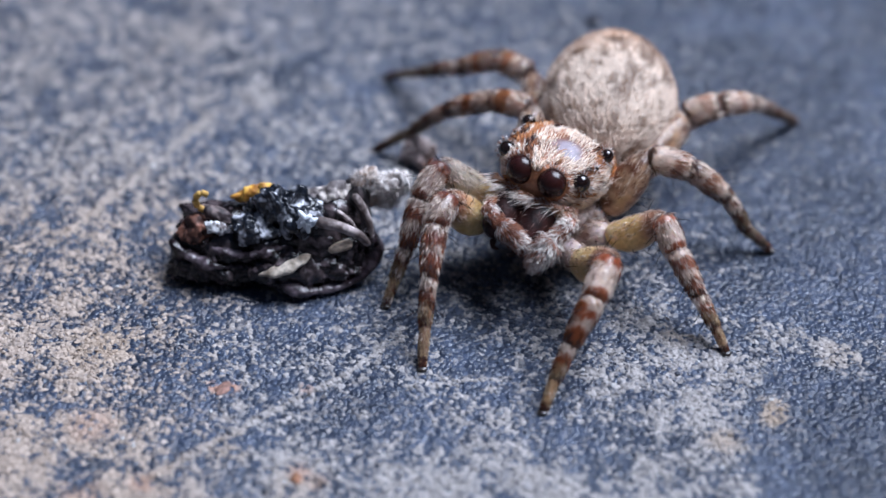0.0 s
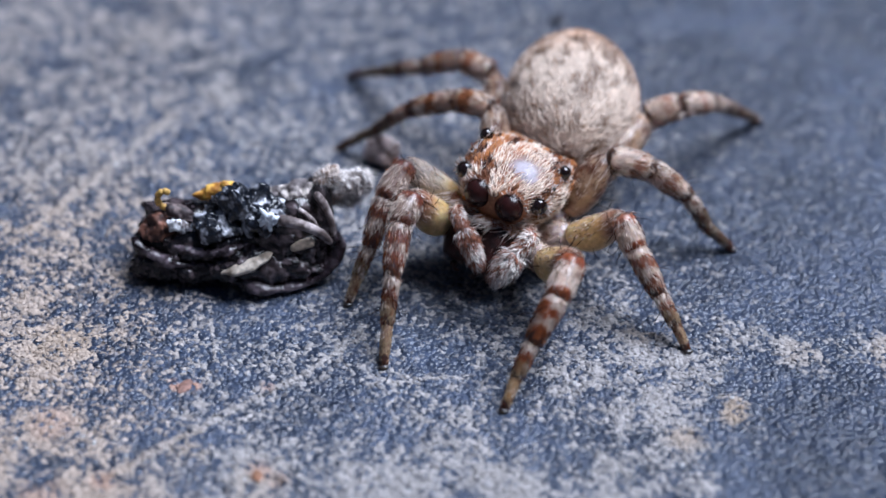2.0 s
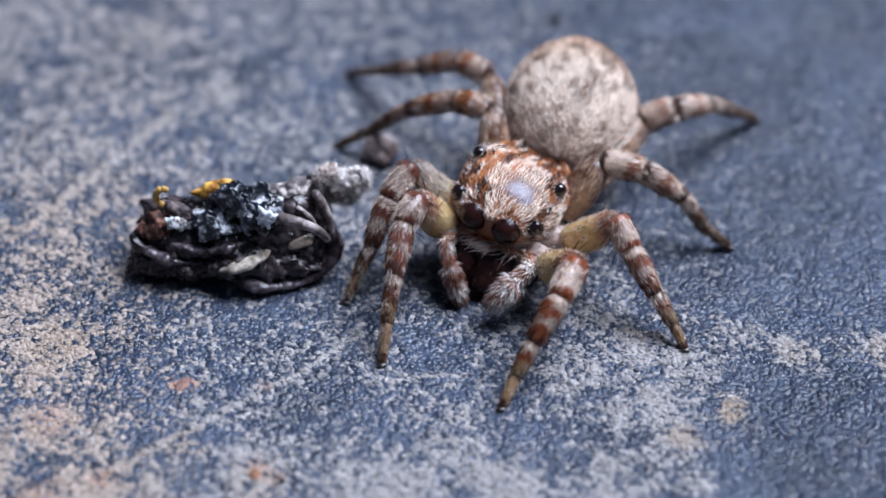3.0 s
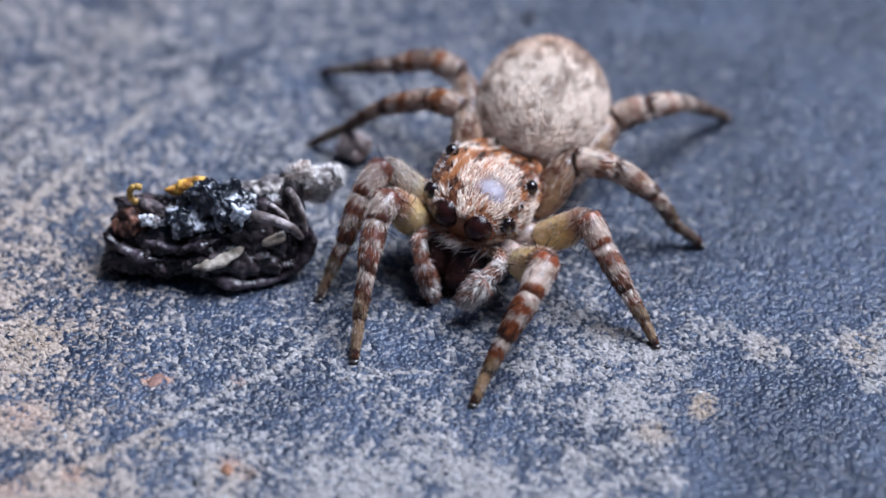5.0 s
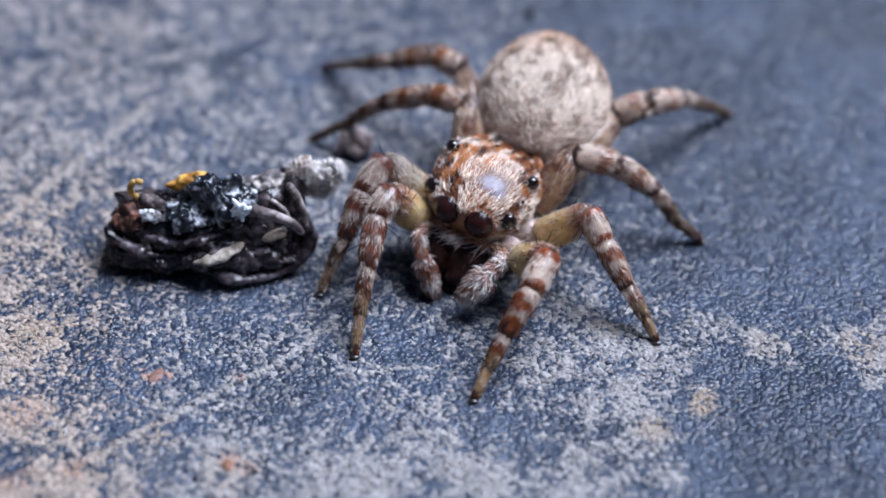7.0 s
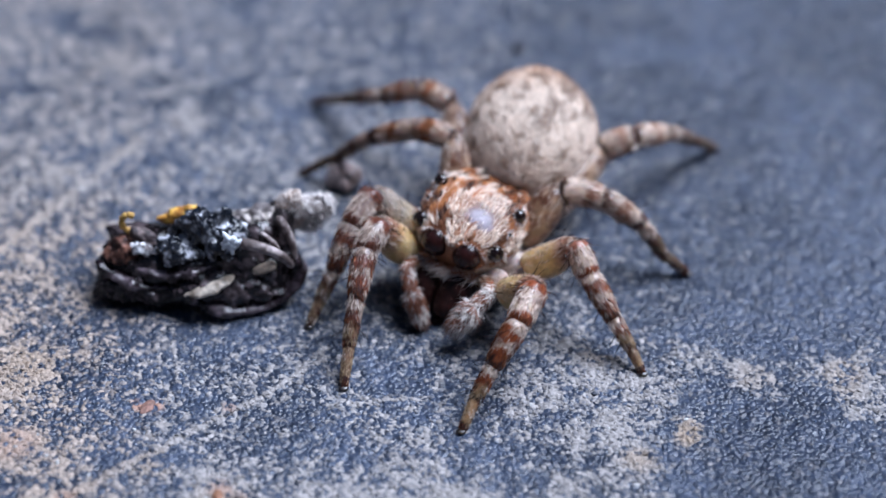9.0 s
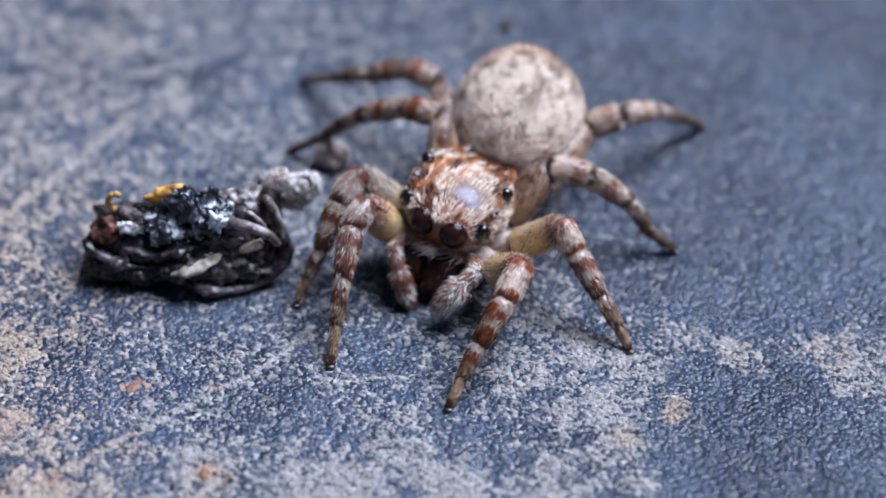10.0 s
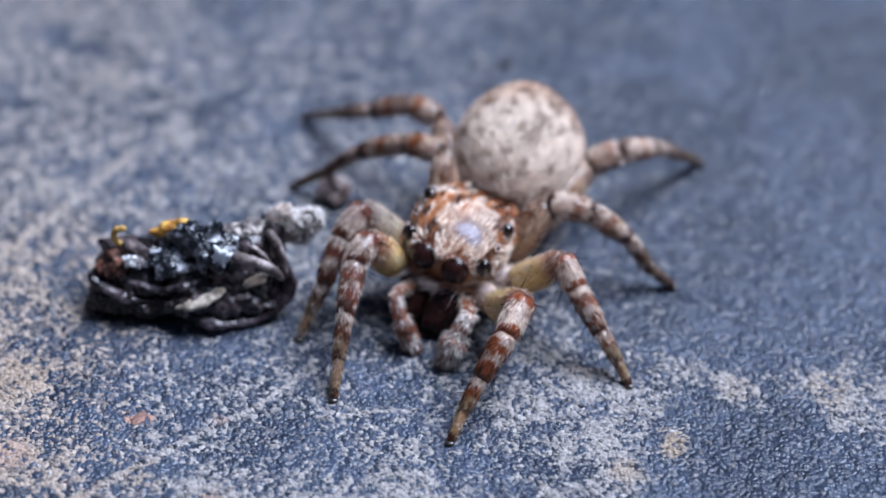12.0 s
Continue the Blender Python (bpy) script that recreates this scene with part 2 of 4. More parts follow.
STONE = stone()
PLASTER = material("plaster", rough=0.8, spec=0.2, grain=0.12, grain_size=6.0, bump=0.3, bump_size=2.0, colour=(0.06, 0.06, 0.065))
GRAINS = material("mineral_grains", rough=0.62, spec=0.3, random_value=0.25)
SKIN = material("spider_cuticle", rough=0.38, spec=0.5, grain=0.25, grain_size=0.08, bump=0.35, bump_size=0.04)
FLESH = material("spider_leg_cuticle", rough=0.28, spec=0.5, sss=0.35, sss_tint=(1.0, 0.6, 0.25), grain=0.2, grain_size=0.1, bump=0.3, bump_size=0.05)
VELVET = material("spider_abdomen", rough=0.65, spec=0.25, grain=0.2, grain_size=0.08, bump=0.3, bump_size=0.05)
HAIR = material("spider_bristle", rough=0.27, spec=0.7, random_value=0.16)
EYE = material("spider_eye", rough=0.08, spec=0.5, coat=0.4, colour=(0.012, 0.006, 0.005))
EYE_RED = material("spider_front_eye", rough=0.24, spec=0.4, grain=0.25, grain_size=0.15, colour=(0.024, 0.007, 0.006))
FANG = material("chelicera_cuticle", rough=0.42, spec=0.25, grain=0.3, grain_size=0.1, bump=0.4, bump_size=0.06)
CHITIN = material("black_chitin", rough=0.22, spec=0.5, grain=0.5, grain_size=0.10, bump=0.6, bump_size=0.22)
DRY = material("dried_tissue", rough=0.6, spec=0.4, grain=0.35, grain_size=0.08, bump=0.6, bump_size=0.05)
SILK = material("silk_fluff", rough=0.5, spec=0.3, random_value=0.25, sss=0.3, sss_tint=(1, 1, 1))

# ---------------------------------------------------------------- ground
# x, y, radius and strength of what lies on the slate: pale mineral crust by stretch of the slab, bare places, scratches (from, to, width), stains
CRUST_SANDY = [(-7.76, -3.06, 0.98, 1.00), (-7.67, -4.31, 0.85, 1.00), (-7.03, -3.60, 0.61, 0.75), (-8.16, -1.77, 0.75, 0.80),
    (-7.18, -5.93, 0.89, 0.90), (-6.04, -6.25, 0.82, 0.70), (-5.48, -6.74, 0.58, 0.70), (-6.40, -7.71, 0.98, 1.00), (-5.18, -7.47, 0.81, 0.80),
    (-4.59, -6.33, 0.58, 0.65), (-9.42, -3.25, 1.36, 0.90), (-8.93, -6.67, 1.65, 0.90), (-8.90, 0.15, 1.03, 0.50)]
CRUST_FRONT = [(-2.90, -7.54, 1.26, 0.90), (-1.43, -7.53, 1.14, 0.70), (0.05, -7.61, 1.14, 0.80), (0.91, -6.64, 0.93, 0.75), (1.32, -5.56, 0.47, 0.60),
    (-0.19, -6.64, 0.52, 0.55), (2.10, -7.60, 1.09, 0.95), (3.58, -7.76, 0.86, 0.70), (4.65, -6.87, 0.81, 0.75), (5.05, -5.03, 1.13, 0.80),
    (3.67, -4.17, 1.02, 0.80), (4.17, -2.45, 0.92, 0.60), (4.91, -3.36, 1.03, 0.80), (5.72, -6.46, 0.70, 0.90), (5.93, -7.51, 0.52, 0.80),
    (6.27, -3.89, 0.73, 0.85), (5.77, -2.45, 0.62, 0.50), (-0.60, -8.70, 1.80, 0.80), (3.86, -9.00, 1.91, 0.80), (-3.61, -8.87, 1.47, 0.80)]
CRUST_EDGE = [(8.36, -3.47, 0.61, 0.90), (7.67, -3.11, 0.55, 0.50), (6.89, -2.99, 0.55, 0.60), (10.14, -3.37, 0.64, 0.85), (10.82, -4.14, 0.73, 0.85),
    (8.83, -4.15, 0.32, 0.60), (6.88, -5.14, 0.50, 0.95), (11.45, -3.15, 0.87, 0.70), (11.81, -4.74, 0.73, 0.70), (9.96, -6.03, 0.26, 0.40),
    (7.11, -6.45, 0.26, 0.40), (9.52, -2.98, 0.37, 0.40)]
CRUST_FAR = [(-4.46, 5.60, 0.69, 0.75), (-3.56, 4.26, 0.88, 0.50), (-5.59, 4.47, 0.81, 0.55), (-6.16, 8.06, 0.92, 0.70), (-7.38, 3.68, 1.01, 0.60),
    (-7.60, -0.24, 1.28, 0.55), (-8.36, 5.23, 0.83, 0.50), (-8.24, 1.98, 0.92, 0.45), (-2.61, 3.94, 0.67, 0.50), (-3.98, 9.06, 0.72, 0.45),
    (-7.70, 8.04, 1.14, 0.45), (-4.48, 2.00, 0.92, 0.50), (-6.26, 1.58, 0.78, 0.40), (-3.25, 5.96, 0.69, 0.35), (0.46, 4.18, 0.81, 0.30),
    (-10.16, 3.66, 1.63, 0.50), (-10.50, 8.02, 1.72, 0.50)]
BARE = [(11.5, 1.5, 4.5, 0.85), (10.5, 8.0, 4.5, 0.8), (4.5, 9.0, 3.0, 0.6), (-5.47, -4.21, 0.96, 0.45), (-1.34, -4.71, 0.65, 0.85), (-0.21, -5.48, 0.65, 0.60), (0.97, -3.83, 0.72, 0.80), (-2.19, -5.57, 0.59, 0.50),
    (2.49, -5.77, 0.65, 0.80), (3.40, -6.55, 0.52, 0.60), (8.77, -6.20, 1.77, 1.00), (7.69, -7.58, 1.39, 1.00), (6.84, -6.94, 0.58, 0.80),
    (9.42, -4.75, 0.84, 0.85), (10.15, -0.91, 1.91, 0.90), (7.86, -1.12, 1.01, 0.60), (-7.29, -5.00, 0.54, 0.60), (-4.58, -7.14, 0.37, 0.50),
    (-7.18, -6.91, 0.47, 0.80), (10.88, -6.93, 1.88, 1.00), (-3.98, -3.40, 0.73, 0.30), (7.09, -4.15, 0.36, 0.60)]
LINES = [(-6.0, -7.23, -4.17, -5.75, 0.13, 0.95), (-4.17, -5.75, -2.48, -4.46, 0.085, 0.95), (-2.48, -4.46, -0.85, -2.94, 0.075, 0.9), (-8.45, 0.55, -6.9, 2.83, 0.16, 0.9),
         (-6.9, 2.83, -5.49, 4.91, 0.2, 0.85), (-3.93, -4.2, -4.19, -2.41, 0.05, 0.6), (-0.7, -4.49, 1.5, -4.18, 0.1, 0.6), (-8.68, 2.39, -7.4, 3.9, 0.2, 0.6),
         (-2.23, 4.27, -0.35, 4.06, 0.08, 0.55), (-7.37, -3.24, -5.97, -2.78, 0.08, 0.5)]
RUST = [(-4.76, -4.52, 0.19, 0.90), (-4.44, -4.52, 0.19, 0.90), (-2.83, -4.58, 0.17, 0.50), (-2.93, -7.01, 0.25, 0.60), (-2.52, -7.22, 0.23, 0.40),
    (-5.99, -7.34, 0.25, 0.50), (-7.20, -7.63, 0.46, 0.35), (-7.21, -5.68, 0.47, 0.30)]
TAN = [(6.85, -5.20, 0.43, 0.90), (5.74, -6.21, 0.42, 0.60), (5.13, -2.82, 0.44, 0.35), (10.42, -3.52, 0.61, 0.45), (8.48, -3.52, 0.49, 0.30),
    (-2.91, -7.46, 0.69, 0.40), (-7.25, -3.24, 0.74, 0.50), (-4.37, -6.25, 0.47, 0.40)]
PITS = [(-2.58, -7.27, 0.16, 1.00), (5.86, -6.09, 0.15, 0.70), (-3.69, -7.62, 0.11, 0.50)]


def spots(p, table, wobble=0.5):
    d = p[:, :2] + wobble * np.stack([fnoise(p, 0.9, 31) - 0.5, fnoise(p, 0.9, 57) - 0.5], 1) * 2
    total = np.zeros(len(p))
    for x, y, r, s in table:
        total = np.maximum(total, s * (1 - smooth(0.4 * r, 1.45 * r, np.hypot(d[:, 0] - x, d[:, 1] - y))))
    return total


def crust_at(p):
    """How much of the slate is covered by pale crust, 0 to 1."""
    patch = smooth(0.24, 0.52, 0.6 * fnoise(p, 1.1, 77) + 0.4 * vnoise(p, 0.4, 5))
    lying = np.max([spots(p, table, 0.42) for table in (CRUST_SANDY, CRUST_FRONT, CRUST_EDGE, CRUST_FAR)], axis=0)
    thin = 0.10 + 0.26 * smooth(7.0, 3.0, p[:, 0]) + 0.12 * smooth(-3.0, -6.0, p[:, 0]) * smooth(-1.0, 2.0, p[:, 1])
    c = np.maximum(lying * (0.55 + 0.45 * patch), thin * patch) * (1 - 0.9 * spots(p, BARE, 0.42))
    q = p[:, :2] + 0.12 * (np.stack([fnoise(p, 0.7, 3), fnoise(p, 0.7, 9)], 1) - 0.5)
    gaps = 0.7 + 0.3 * smooth(0.25, 0.5, vnoise(p, 0.5, 15))
    for x0, y0, x1, y1, w, s in LINES:
        a, b = np.array((x0, y0)), np.array((x1, y1))
        t = np.clip((q - a) @ (b - a) / ((b - a) @ (b - a)), 0, 1)
        c = np.maximum(c, 1.4 * s * gaps * np.exp(-(np.linalg.norm(q - a - t[:, None] * (b - a), axis=1) / w) ** 2))
    return np.clip(c, 0, 1.3)


def crust_colour(p):
    """Sandy at one end, grey-white at the other, with stains."""
    sandy = smooth(-3.6, -6.2, p[:, 0] + 1.8 * (fnoise(p, 1.3, 14) - 0.5)) * (1 - 0.7 * smooth(0.5, 3.5, p[:, 1]))
    c = mix((0.270, 0.252, 0.246), (0.32, 0.26, 0.215), sandy)
    c = mix(c, (0.32, 0.155, 0.095), spots(p, RUST, 0.12) * 0.85)
    return mix(c, (0.30, 0.225, 0.155), spots(p, TAN, 0.25) * 0.85)


def ground_height(p):
    h = 0.05 * (fnoise(p, 3.0, 11, 2) - 0.5) + 0.05 * (vnoise(p, 0.30, 21) - 0.5) + 0.055 * (vnoise(p, 0.16, 22) - 0.5)
    h = h + 0.04 * crust_at(p) - 0.12 * spots(p, PITS, 0.1)
    return h - 0.02


def ground():
    step = 0.055
    grow = 0.055 * np.cumsum(1.16 ** np.arange(1, 80))
    grow = grow[grow < 330]
    xs = np.concatenate([-11 - grow[::-1], np.arange(-11, 14.5, step), 14.5 + grow])
    ys = np.concatenate([-9.5 - grow[::-1], np.arange(-9.5, 12, step), 12 + grow])
    x, y = np.meshgrid(xs, ys, indexing="ij")
    p = np.stack([x.ravel(), y.ravel(), np.zeros(x.size)], 1)
    near = (p[:, 0] > -14) & (p[:, 0] < 18) & (p[:, 1] > -13) & (p[:, 1] < 16)
    crust = np.full(len(p), 0.2)
    crust[near] = crust_at(p[near])
    p[near, 2] = ground_height(p[near])
    tint = mix((0.025, 0.033, 0.056), (0.042, 0.054, 0.088), smooth(0.3, 0.7, fnoise(p, 2.2, 91)))
    tint[near] = mix(tint[near], (0.03, 0.03, 0.04), spots(p[near], PITS, 0.1) * 0.8)
    stain = np.zeros(len(p))
    stain[near] = np.maximum(spots(p[near], RUST, 0.12), 0.8 * spots(p[near], TAN, 0.25))
    crust = np.maximum(crust, 0.75 * stain)
    nx, ny = len(xs), len(ys)
    i, j = np.meshgrid(np.arange(nx - 1), np.arange(ny - 1), indexing="ij")
    f = np.stack([i * ny + j, (i + 1) * ny + j, (i + 1) * ny + j + 1, i * ny + j + 1], -1).reshape(-1, 4)
    ob = part("ground", Build().add(p, f, tint), STONE)
    lay = ob.data.color_attributes.new("crust_tint", "FLOAT_COLOR", "POINT")
    lay.data.foreach_set("color", np.concatenate([crust_colour(p), crust[:, None]], 1).ravel().astype(np.float32))
    return tagged(ob, "blue-grey slate slab with pale sandy mineral crust and scratches", "ground", kind="structure")


def grains():
    n = 80000
    p = np.stack([rng.uniform(-10.5, 14, n), rng.uniform(-9.2, 11.5, n), np.zeros(n)], 1)
    c = crust_at(p)
    keep = rng.random(n) < 0.03 + 0.55 * c
    p, c = p[keep], c[keep]
    n = len(p)
    p[:, 2] = ground_height(p) + 0.004
    r = rng.uniform(0.03, 0.07, n) * (0.8 + 0.4 * c)
    base = np.array([(1, 0, 0), (0, 1, 0), (-1, 0, 0), (0, -1, 0), (0, 0, 1), (0, 0, -1)], float)
    v = base[None] * (r[:, None, None] * rng.uniform(0.6, 1.3, (n, 6, 1)))
    a, b = rng.uniform(0, 2 * np.pi, n), rng.uniform(-0.8, 0.8, n)
    ca, sa, cb, sb = np.cos(a)[:, None], np.sin(a)[:, None], np.cos(b)[:, None], np.sin(b)[:, None]
    x, z = v[..., 0] * cb + v[..., 2] * sb, -v[..., 0] * sb + v[..., 2] * cb
    v = np.stack([x * ca - v[..., 1] * sa, x * sa + v[..., 1] * ca, z * 0.6], -1) + p[:, None]
    tri = np.array([(0, 1, 4), (1, 2, 4), (2, 3, 4), (3, 0, 4), (1, 0, 5), (2, 1, 5), (3, 2, 5), (0, 3, 5)])
    f = (np.arange(n) * 6)[:, None, None] + tri[None]
    pick = rng.random(n)
    tint = mix(np.tile((0.06, 0.08, 0.125), (n, 1)), crust_colour(p) * 1.1, np.clip(c * 1.3 + rng.normal(0, 0.2, n), 0, 1))
    tint[pick < 0.06] = (0.05, 0.055, 0.075)
    tint[pick > 0.985] = (0.42, 0.42, 0.42)
    ob = part("mineral_grain", Build().add(v.reshape(-1, 3), f.reshape(-1, 3), np.repeat(tint, 6, 0), 0, True), GRAINS)
    return tagged(ob, "loose pale and dark mineral grains crusted on the slate", "sand", kind="stuff")


def wall(name, x, y, w, d):
    b = Build()
    v = [(x + sx * w / 2, y + sy * d / 2, z) for z in (-2, 330) for sx, sy in ((-1, -1), (1, -1), (1, 1), (-1, 1))]
    b.add(v, [(3, 2, 1, 0), (4, 5, 6, 7), (0, 1, 5, 4), (1, 2, 6, 5), (2, 3, 7, 6), (3, 0, 4, 7)], (1, 1, 1), 0, True)
    tagged(part(name, b, PLASTER), "plain grey plastered wall closing the place", "wall", kind="structure")


ground()
grains()
for name, x, y, w, d in (("wall_north", 0, 320, 680, 20), ("wall_south", 0, -320, 680, 20), ("wall_east", 330, 0, 20, 620), ("wall_west", -330, 0, 20, 620)):
    wall(name, x, y, w, d)

# ---------------------------------------------------------------- jumping spider
BASE = (3.3, 0.5, 0.0)
spider = new("jumping_spider")
spider.location = Vector(BASE) * MM
tagged(spider, "brown and cream hairy jumping spider standing on the slate", "spider")


def local(p):
    """From the place's millimetres to the spider's own."""
    return tuple(np.asarray(p, float) - np.asarray(BASE))


# head and thorax, in their own space: the origin lies between the front eyes, y runs back, z up
SECTIONS = np.array([  # y, half width, top, bottom
    (-0.16, 0.30, 0.10, -0.40), (-0.10, 0.66, 0.25, -0.54), (0.12, 0.86, 0.42, -0.66), (0.5, 1.03, 0.60, -0.84), (0.95, 1.15, 0.71, -0.96),
    (1.4, 1.14, 0.64, -1.0), (1.85, 1.02, 0.36, -0.96), (2.3, 0.82, 0.02, -0.86), (2.65, 0.52, -0.22, -0.74), (2.8, 0.2, -0.36, -0.56)])


def carapace_surface(u, v):
    u, v = np.asarray(u, float), np.asarray(v, float) * 2 * np.pi
    s = SECTIONS
    k = np.linspace(0, 1, len(s))
    y, w, top, bot = (np.interp(u, k, s[:, c]) for c in range(4))
    shrink = np.sqrt(np.clip(1 - np.abs(2 * u - 1) ** 14, 0, 1))
    c, sn = np.cos(v), np.sin(v)
    e = 0.9
    mid, half = np.where(sn > 0, 0, 0) + (top * 0.1 + bot * 0.1), 1
    z = np.where(sn > 0, mid + (top - mid) * np.abs(sn) ** e, mid - (mid - bot) * np.abs(sn) ** e)
    x = w * np.sign(c) * np.abs(c) ** e
    return np.stack([x * shrink, y + 0 * x, mid + (z - mid) * shrink], -1)


EYES = {"main": (0.378, 0.0, 0.0, 0.335), "side": (0.902, 0.277, 0.138, 0.205), "rear": (0.967, 1.254, 0.491, 0.155), "small": (1.0, 0.74, 0.36, 0.05)}
BALD = (0.32, 0.58, 0.34, 0.25)  # a worn patch on the brow: x, y and how far it reaches


def worn(p):
    """1 on the bald patch, 0 off it, with an uneven edge."""
    x, y, a, b = BALD
    d = np.hypot((p[:, 0] - x) / a, (p[:, 1] - y) / b) + 0.5 * (fnoise(p, 0.25, 8) - 0.5)
    return smooth(1.15, 0.75, d) * (p[:, 2] > 0)


def carapace_tint(u, v, p):
    n = fnoise(p, 0.35, 5)
    c = mix((0.14, 0.048, 0.018), (0.34, 0.14, 0.06), smooth(0.3, 0.7, n))
    c = mix(c, mix((0.13, 0.10, 0.13), (0.30, 0.255, 0.30), smooth(0.3, 0.65, fnoise(p, 0.22, 23))), worn(p))
    return mix(c, (0.46, 0.33, 0.25), smooth(-0.1, -0.5, p[:, 2]) * 0.7 * smooth(0.5, 0.9, np.abs(p[:, 0])))


def carapace_hair_tint(u, v, p):
    n = len(p)
    # streaks that run back along the head: orange-red and dark brown towards the rim, paler in the middle
    q = p * np.array((1.0, 0.24, 0.7))
    clump = 0.72 * vnoise(q, 0.15, 61) + 0.28 * vnoise(q, 0.07, 62)
    orange = mix((0.20, 0.060, 0.020), (0.56, 0.23, 0.075), smooth(0.3, 0.7, 0.75 * vnoise(q, 0.17, 71) + 0.25 * rng.random(n)))
    c = mix(orange, (0.045, 0.018, 0.012), smooth(0.49, 0.60, vnoise(q, 0.12, 73)))
    # the sunlit highlight on the crown, off to +x, painted as whiter hair
    pale = 1.35 * np.exp(-((p[:, 0] - 0.22) / 0.62) ** 2 - ((p[:, 1] - 0.92) / 0.52) ** 2) * (p[:, 2] > 0.1) + 0.03
    pale = pale + 0.5 * smooth(0.36, 0.16, p[:, 1]) * (p[:, 2] > 0.05)
    # cream stripes sweep back along the cheeks
    stripe = smooth(-0.2, 0.5, np.sin(p[:, 2] * 21 + p[:, 1] * 6))
    pale = np.clip(pale + (0.45 + 0.75 * stripe) * smooth(0.34, 0.0, p[:, 2]) * smooth(1.7, 1.0, p[:, 1]), 0, 1.3)
    white = mix((0.80, 0.60, 0.44), (0.97, 0.87, 0.77), rng.random(n))
    return mix(c, white, smooth(0.56, 0.49, clump - 0.34 * (pale - 0.35)))


def clear_of_eyes(u, v, p):
    k = np.ones(len(p))
    for x, y, z, r in EYES.values():
        for s in (-1, 1):
            k *= smooth(r * 1.02, r * 1.3, np.linalg.norm(p - np.array((s * x, y, z)), axis=1))
    return k * (1 - 0.94 * worn(p))


def make_prosoma():
    b = Build()
    surface(b, carapace_surface, 60, 64, carapace_tint)
    surface(b, blob((0, 1.35, -0.78), (0.72, 1.05, 0.34), 0, 0.1), 16, 20, (0.30, 0.19, 0.09))
    for s in (-1, 1):
        for y, x in ((0.42, 0.86), (0.9, 1.0), (1.42, 1.02), (1.9, 0.9)):
            fn = limb((s * 0.3, 1.2 + (y - 1.2) * 0.6, -0.98), (s * x, y, -1.06), 0.24, 0.25, 0.05)
            surface(b, fn, 14, 16, lambda u, v, p: mix((0.44, 0.34, 0.31), (0.62, 0.53, 0.51), fnoise(p, 0.2, 3)))
            fur(b, fn, 110, lambda p, a, n: a, 0.15, 0.010, lambda u, v, p: mix((0.5, 0.42, 0.38), (0.82, 0.76, 0.72), rng.random(len(p))))
    back = lambda p, along, nrm: along + np.array((0.25, 0, 0)) * np.sign(p[:, :1]) * (p[:, 1:2] < 0.4)
    fur(b, carapace_surface, 9500, back, 0.19, 0.0105, carapace_hair_tint, clear_of_eyes, 0.42, 0.27, (0.05, 0.95))
    # a few long pale strands under the eyes, swept across the face above the jaws
    n = 150
    x = rng.uniform(-1.0, 1.05, n)
    root = np.stack([x, -0.22 + 0.42 * np.abs(x) ** 2.2, -0.42 - 0.05 * np.abs(x) + rng.uniform(-0.07, 0.05, n)], 1)
    way = np.stack([-0.75 + 0.35 * rng.normal(size=n), -0.28 - 0.3 * (np.abs(x) > 0.6), -0.30 + 0.14 * rng.normal(size=n)], 1)
    way /= np.linalg.norm(way, axis=1, keepdims=True)
    hairs(b, root, way, np.tile((0.0, -1.0, 0.2), (n, 1)), rng.uniform(0.3, 0.65, n), 0.010, mix((0.62, 0.46, 0.38), (0.92, 0.85, 0.78), rng.random(n) ** 0.6))
    # orange-red band of short hair below the eyes
    n = 700
    x = rng.uniform(-0.95, 1.0, n)
    root = np.stack([x, -0.20 + 0.40 * np.abs(x) ** 2.2, -0.40 - 0.04 * np.abs(x) + rng.uniform(-0.12, 0.05, n)], 1)
    way = np.stack([0.4 * np.sign(x) + 0.4 * rng.normal(size=n), np.full(n, -0.3), -0.4 + 0.2 * rng.normal(size=n)], 1)
    way /= np.linalg.norm(way, axis=1, keepdims=True)
    hairs(b, root, way, np.tile((0.0, -1.0, 0.2), (n, 1)), 0.2, 0.010, mix((0.26, 0.075, 0.03), (0.66, 0.40, 0.26), rng.random(n)))
    # rims of short pale hair round the eyes
    for x, y, z, r in EYES.values():
        for s in (-1, 1):
            n = int(420 * r) + 14
            a = rng.uniform(0, 2 * np.pi, n)
            axis = Vector((s * x * 0.35, -1, z * 0.5)) if y < 0.5 else Vector((s * 1, -0.2, 0.7))
            q = np.array(axis.to_track_quat("Z", "Y").to_matrix())
            ring = np.stack([np.cos(a), np.sin(a), np.full(n, 0.1)], 1) @ q.T
            hairs(b, np.array((s * x, y, z)) + ring * r * 1.04, ring * 0.9 + np.array(axis.normalized()) * 0.15 + 0.3 * rng.normal(size=(n, 3)), ring, 0.10, 0.010,
                  mix((0.30, 0.13, 0.06), (0.8, 0.74, 0.7), smooth(0.3, 0.6, rng.random(n))))
    body = part("prosoma", b, [SKIN, HAIR], spider, "orange-brown head with cream hair")
    for kind, (x, y, z, r) in EYES.items():
        for s in (-1, 1):
            e = Build()
            surface(e, blob((s * x, y, z), (r, r, r)), 20, 28, (0.01, 0.01, 0.01))
            part("eye", e, EYE_RED if kind == "main" else EYE, body, "dark maroon eye" if kind == "main" else "glossy black eye", (s * x, y, z))
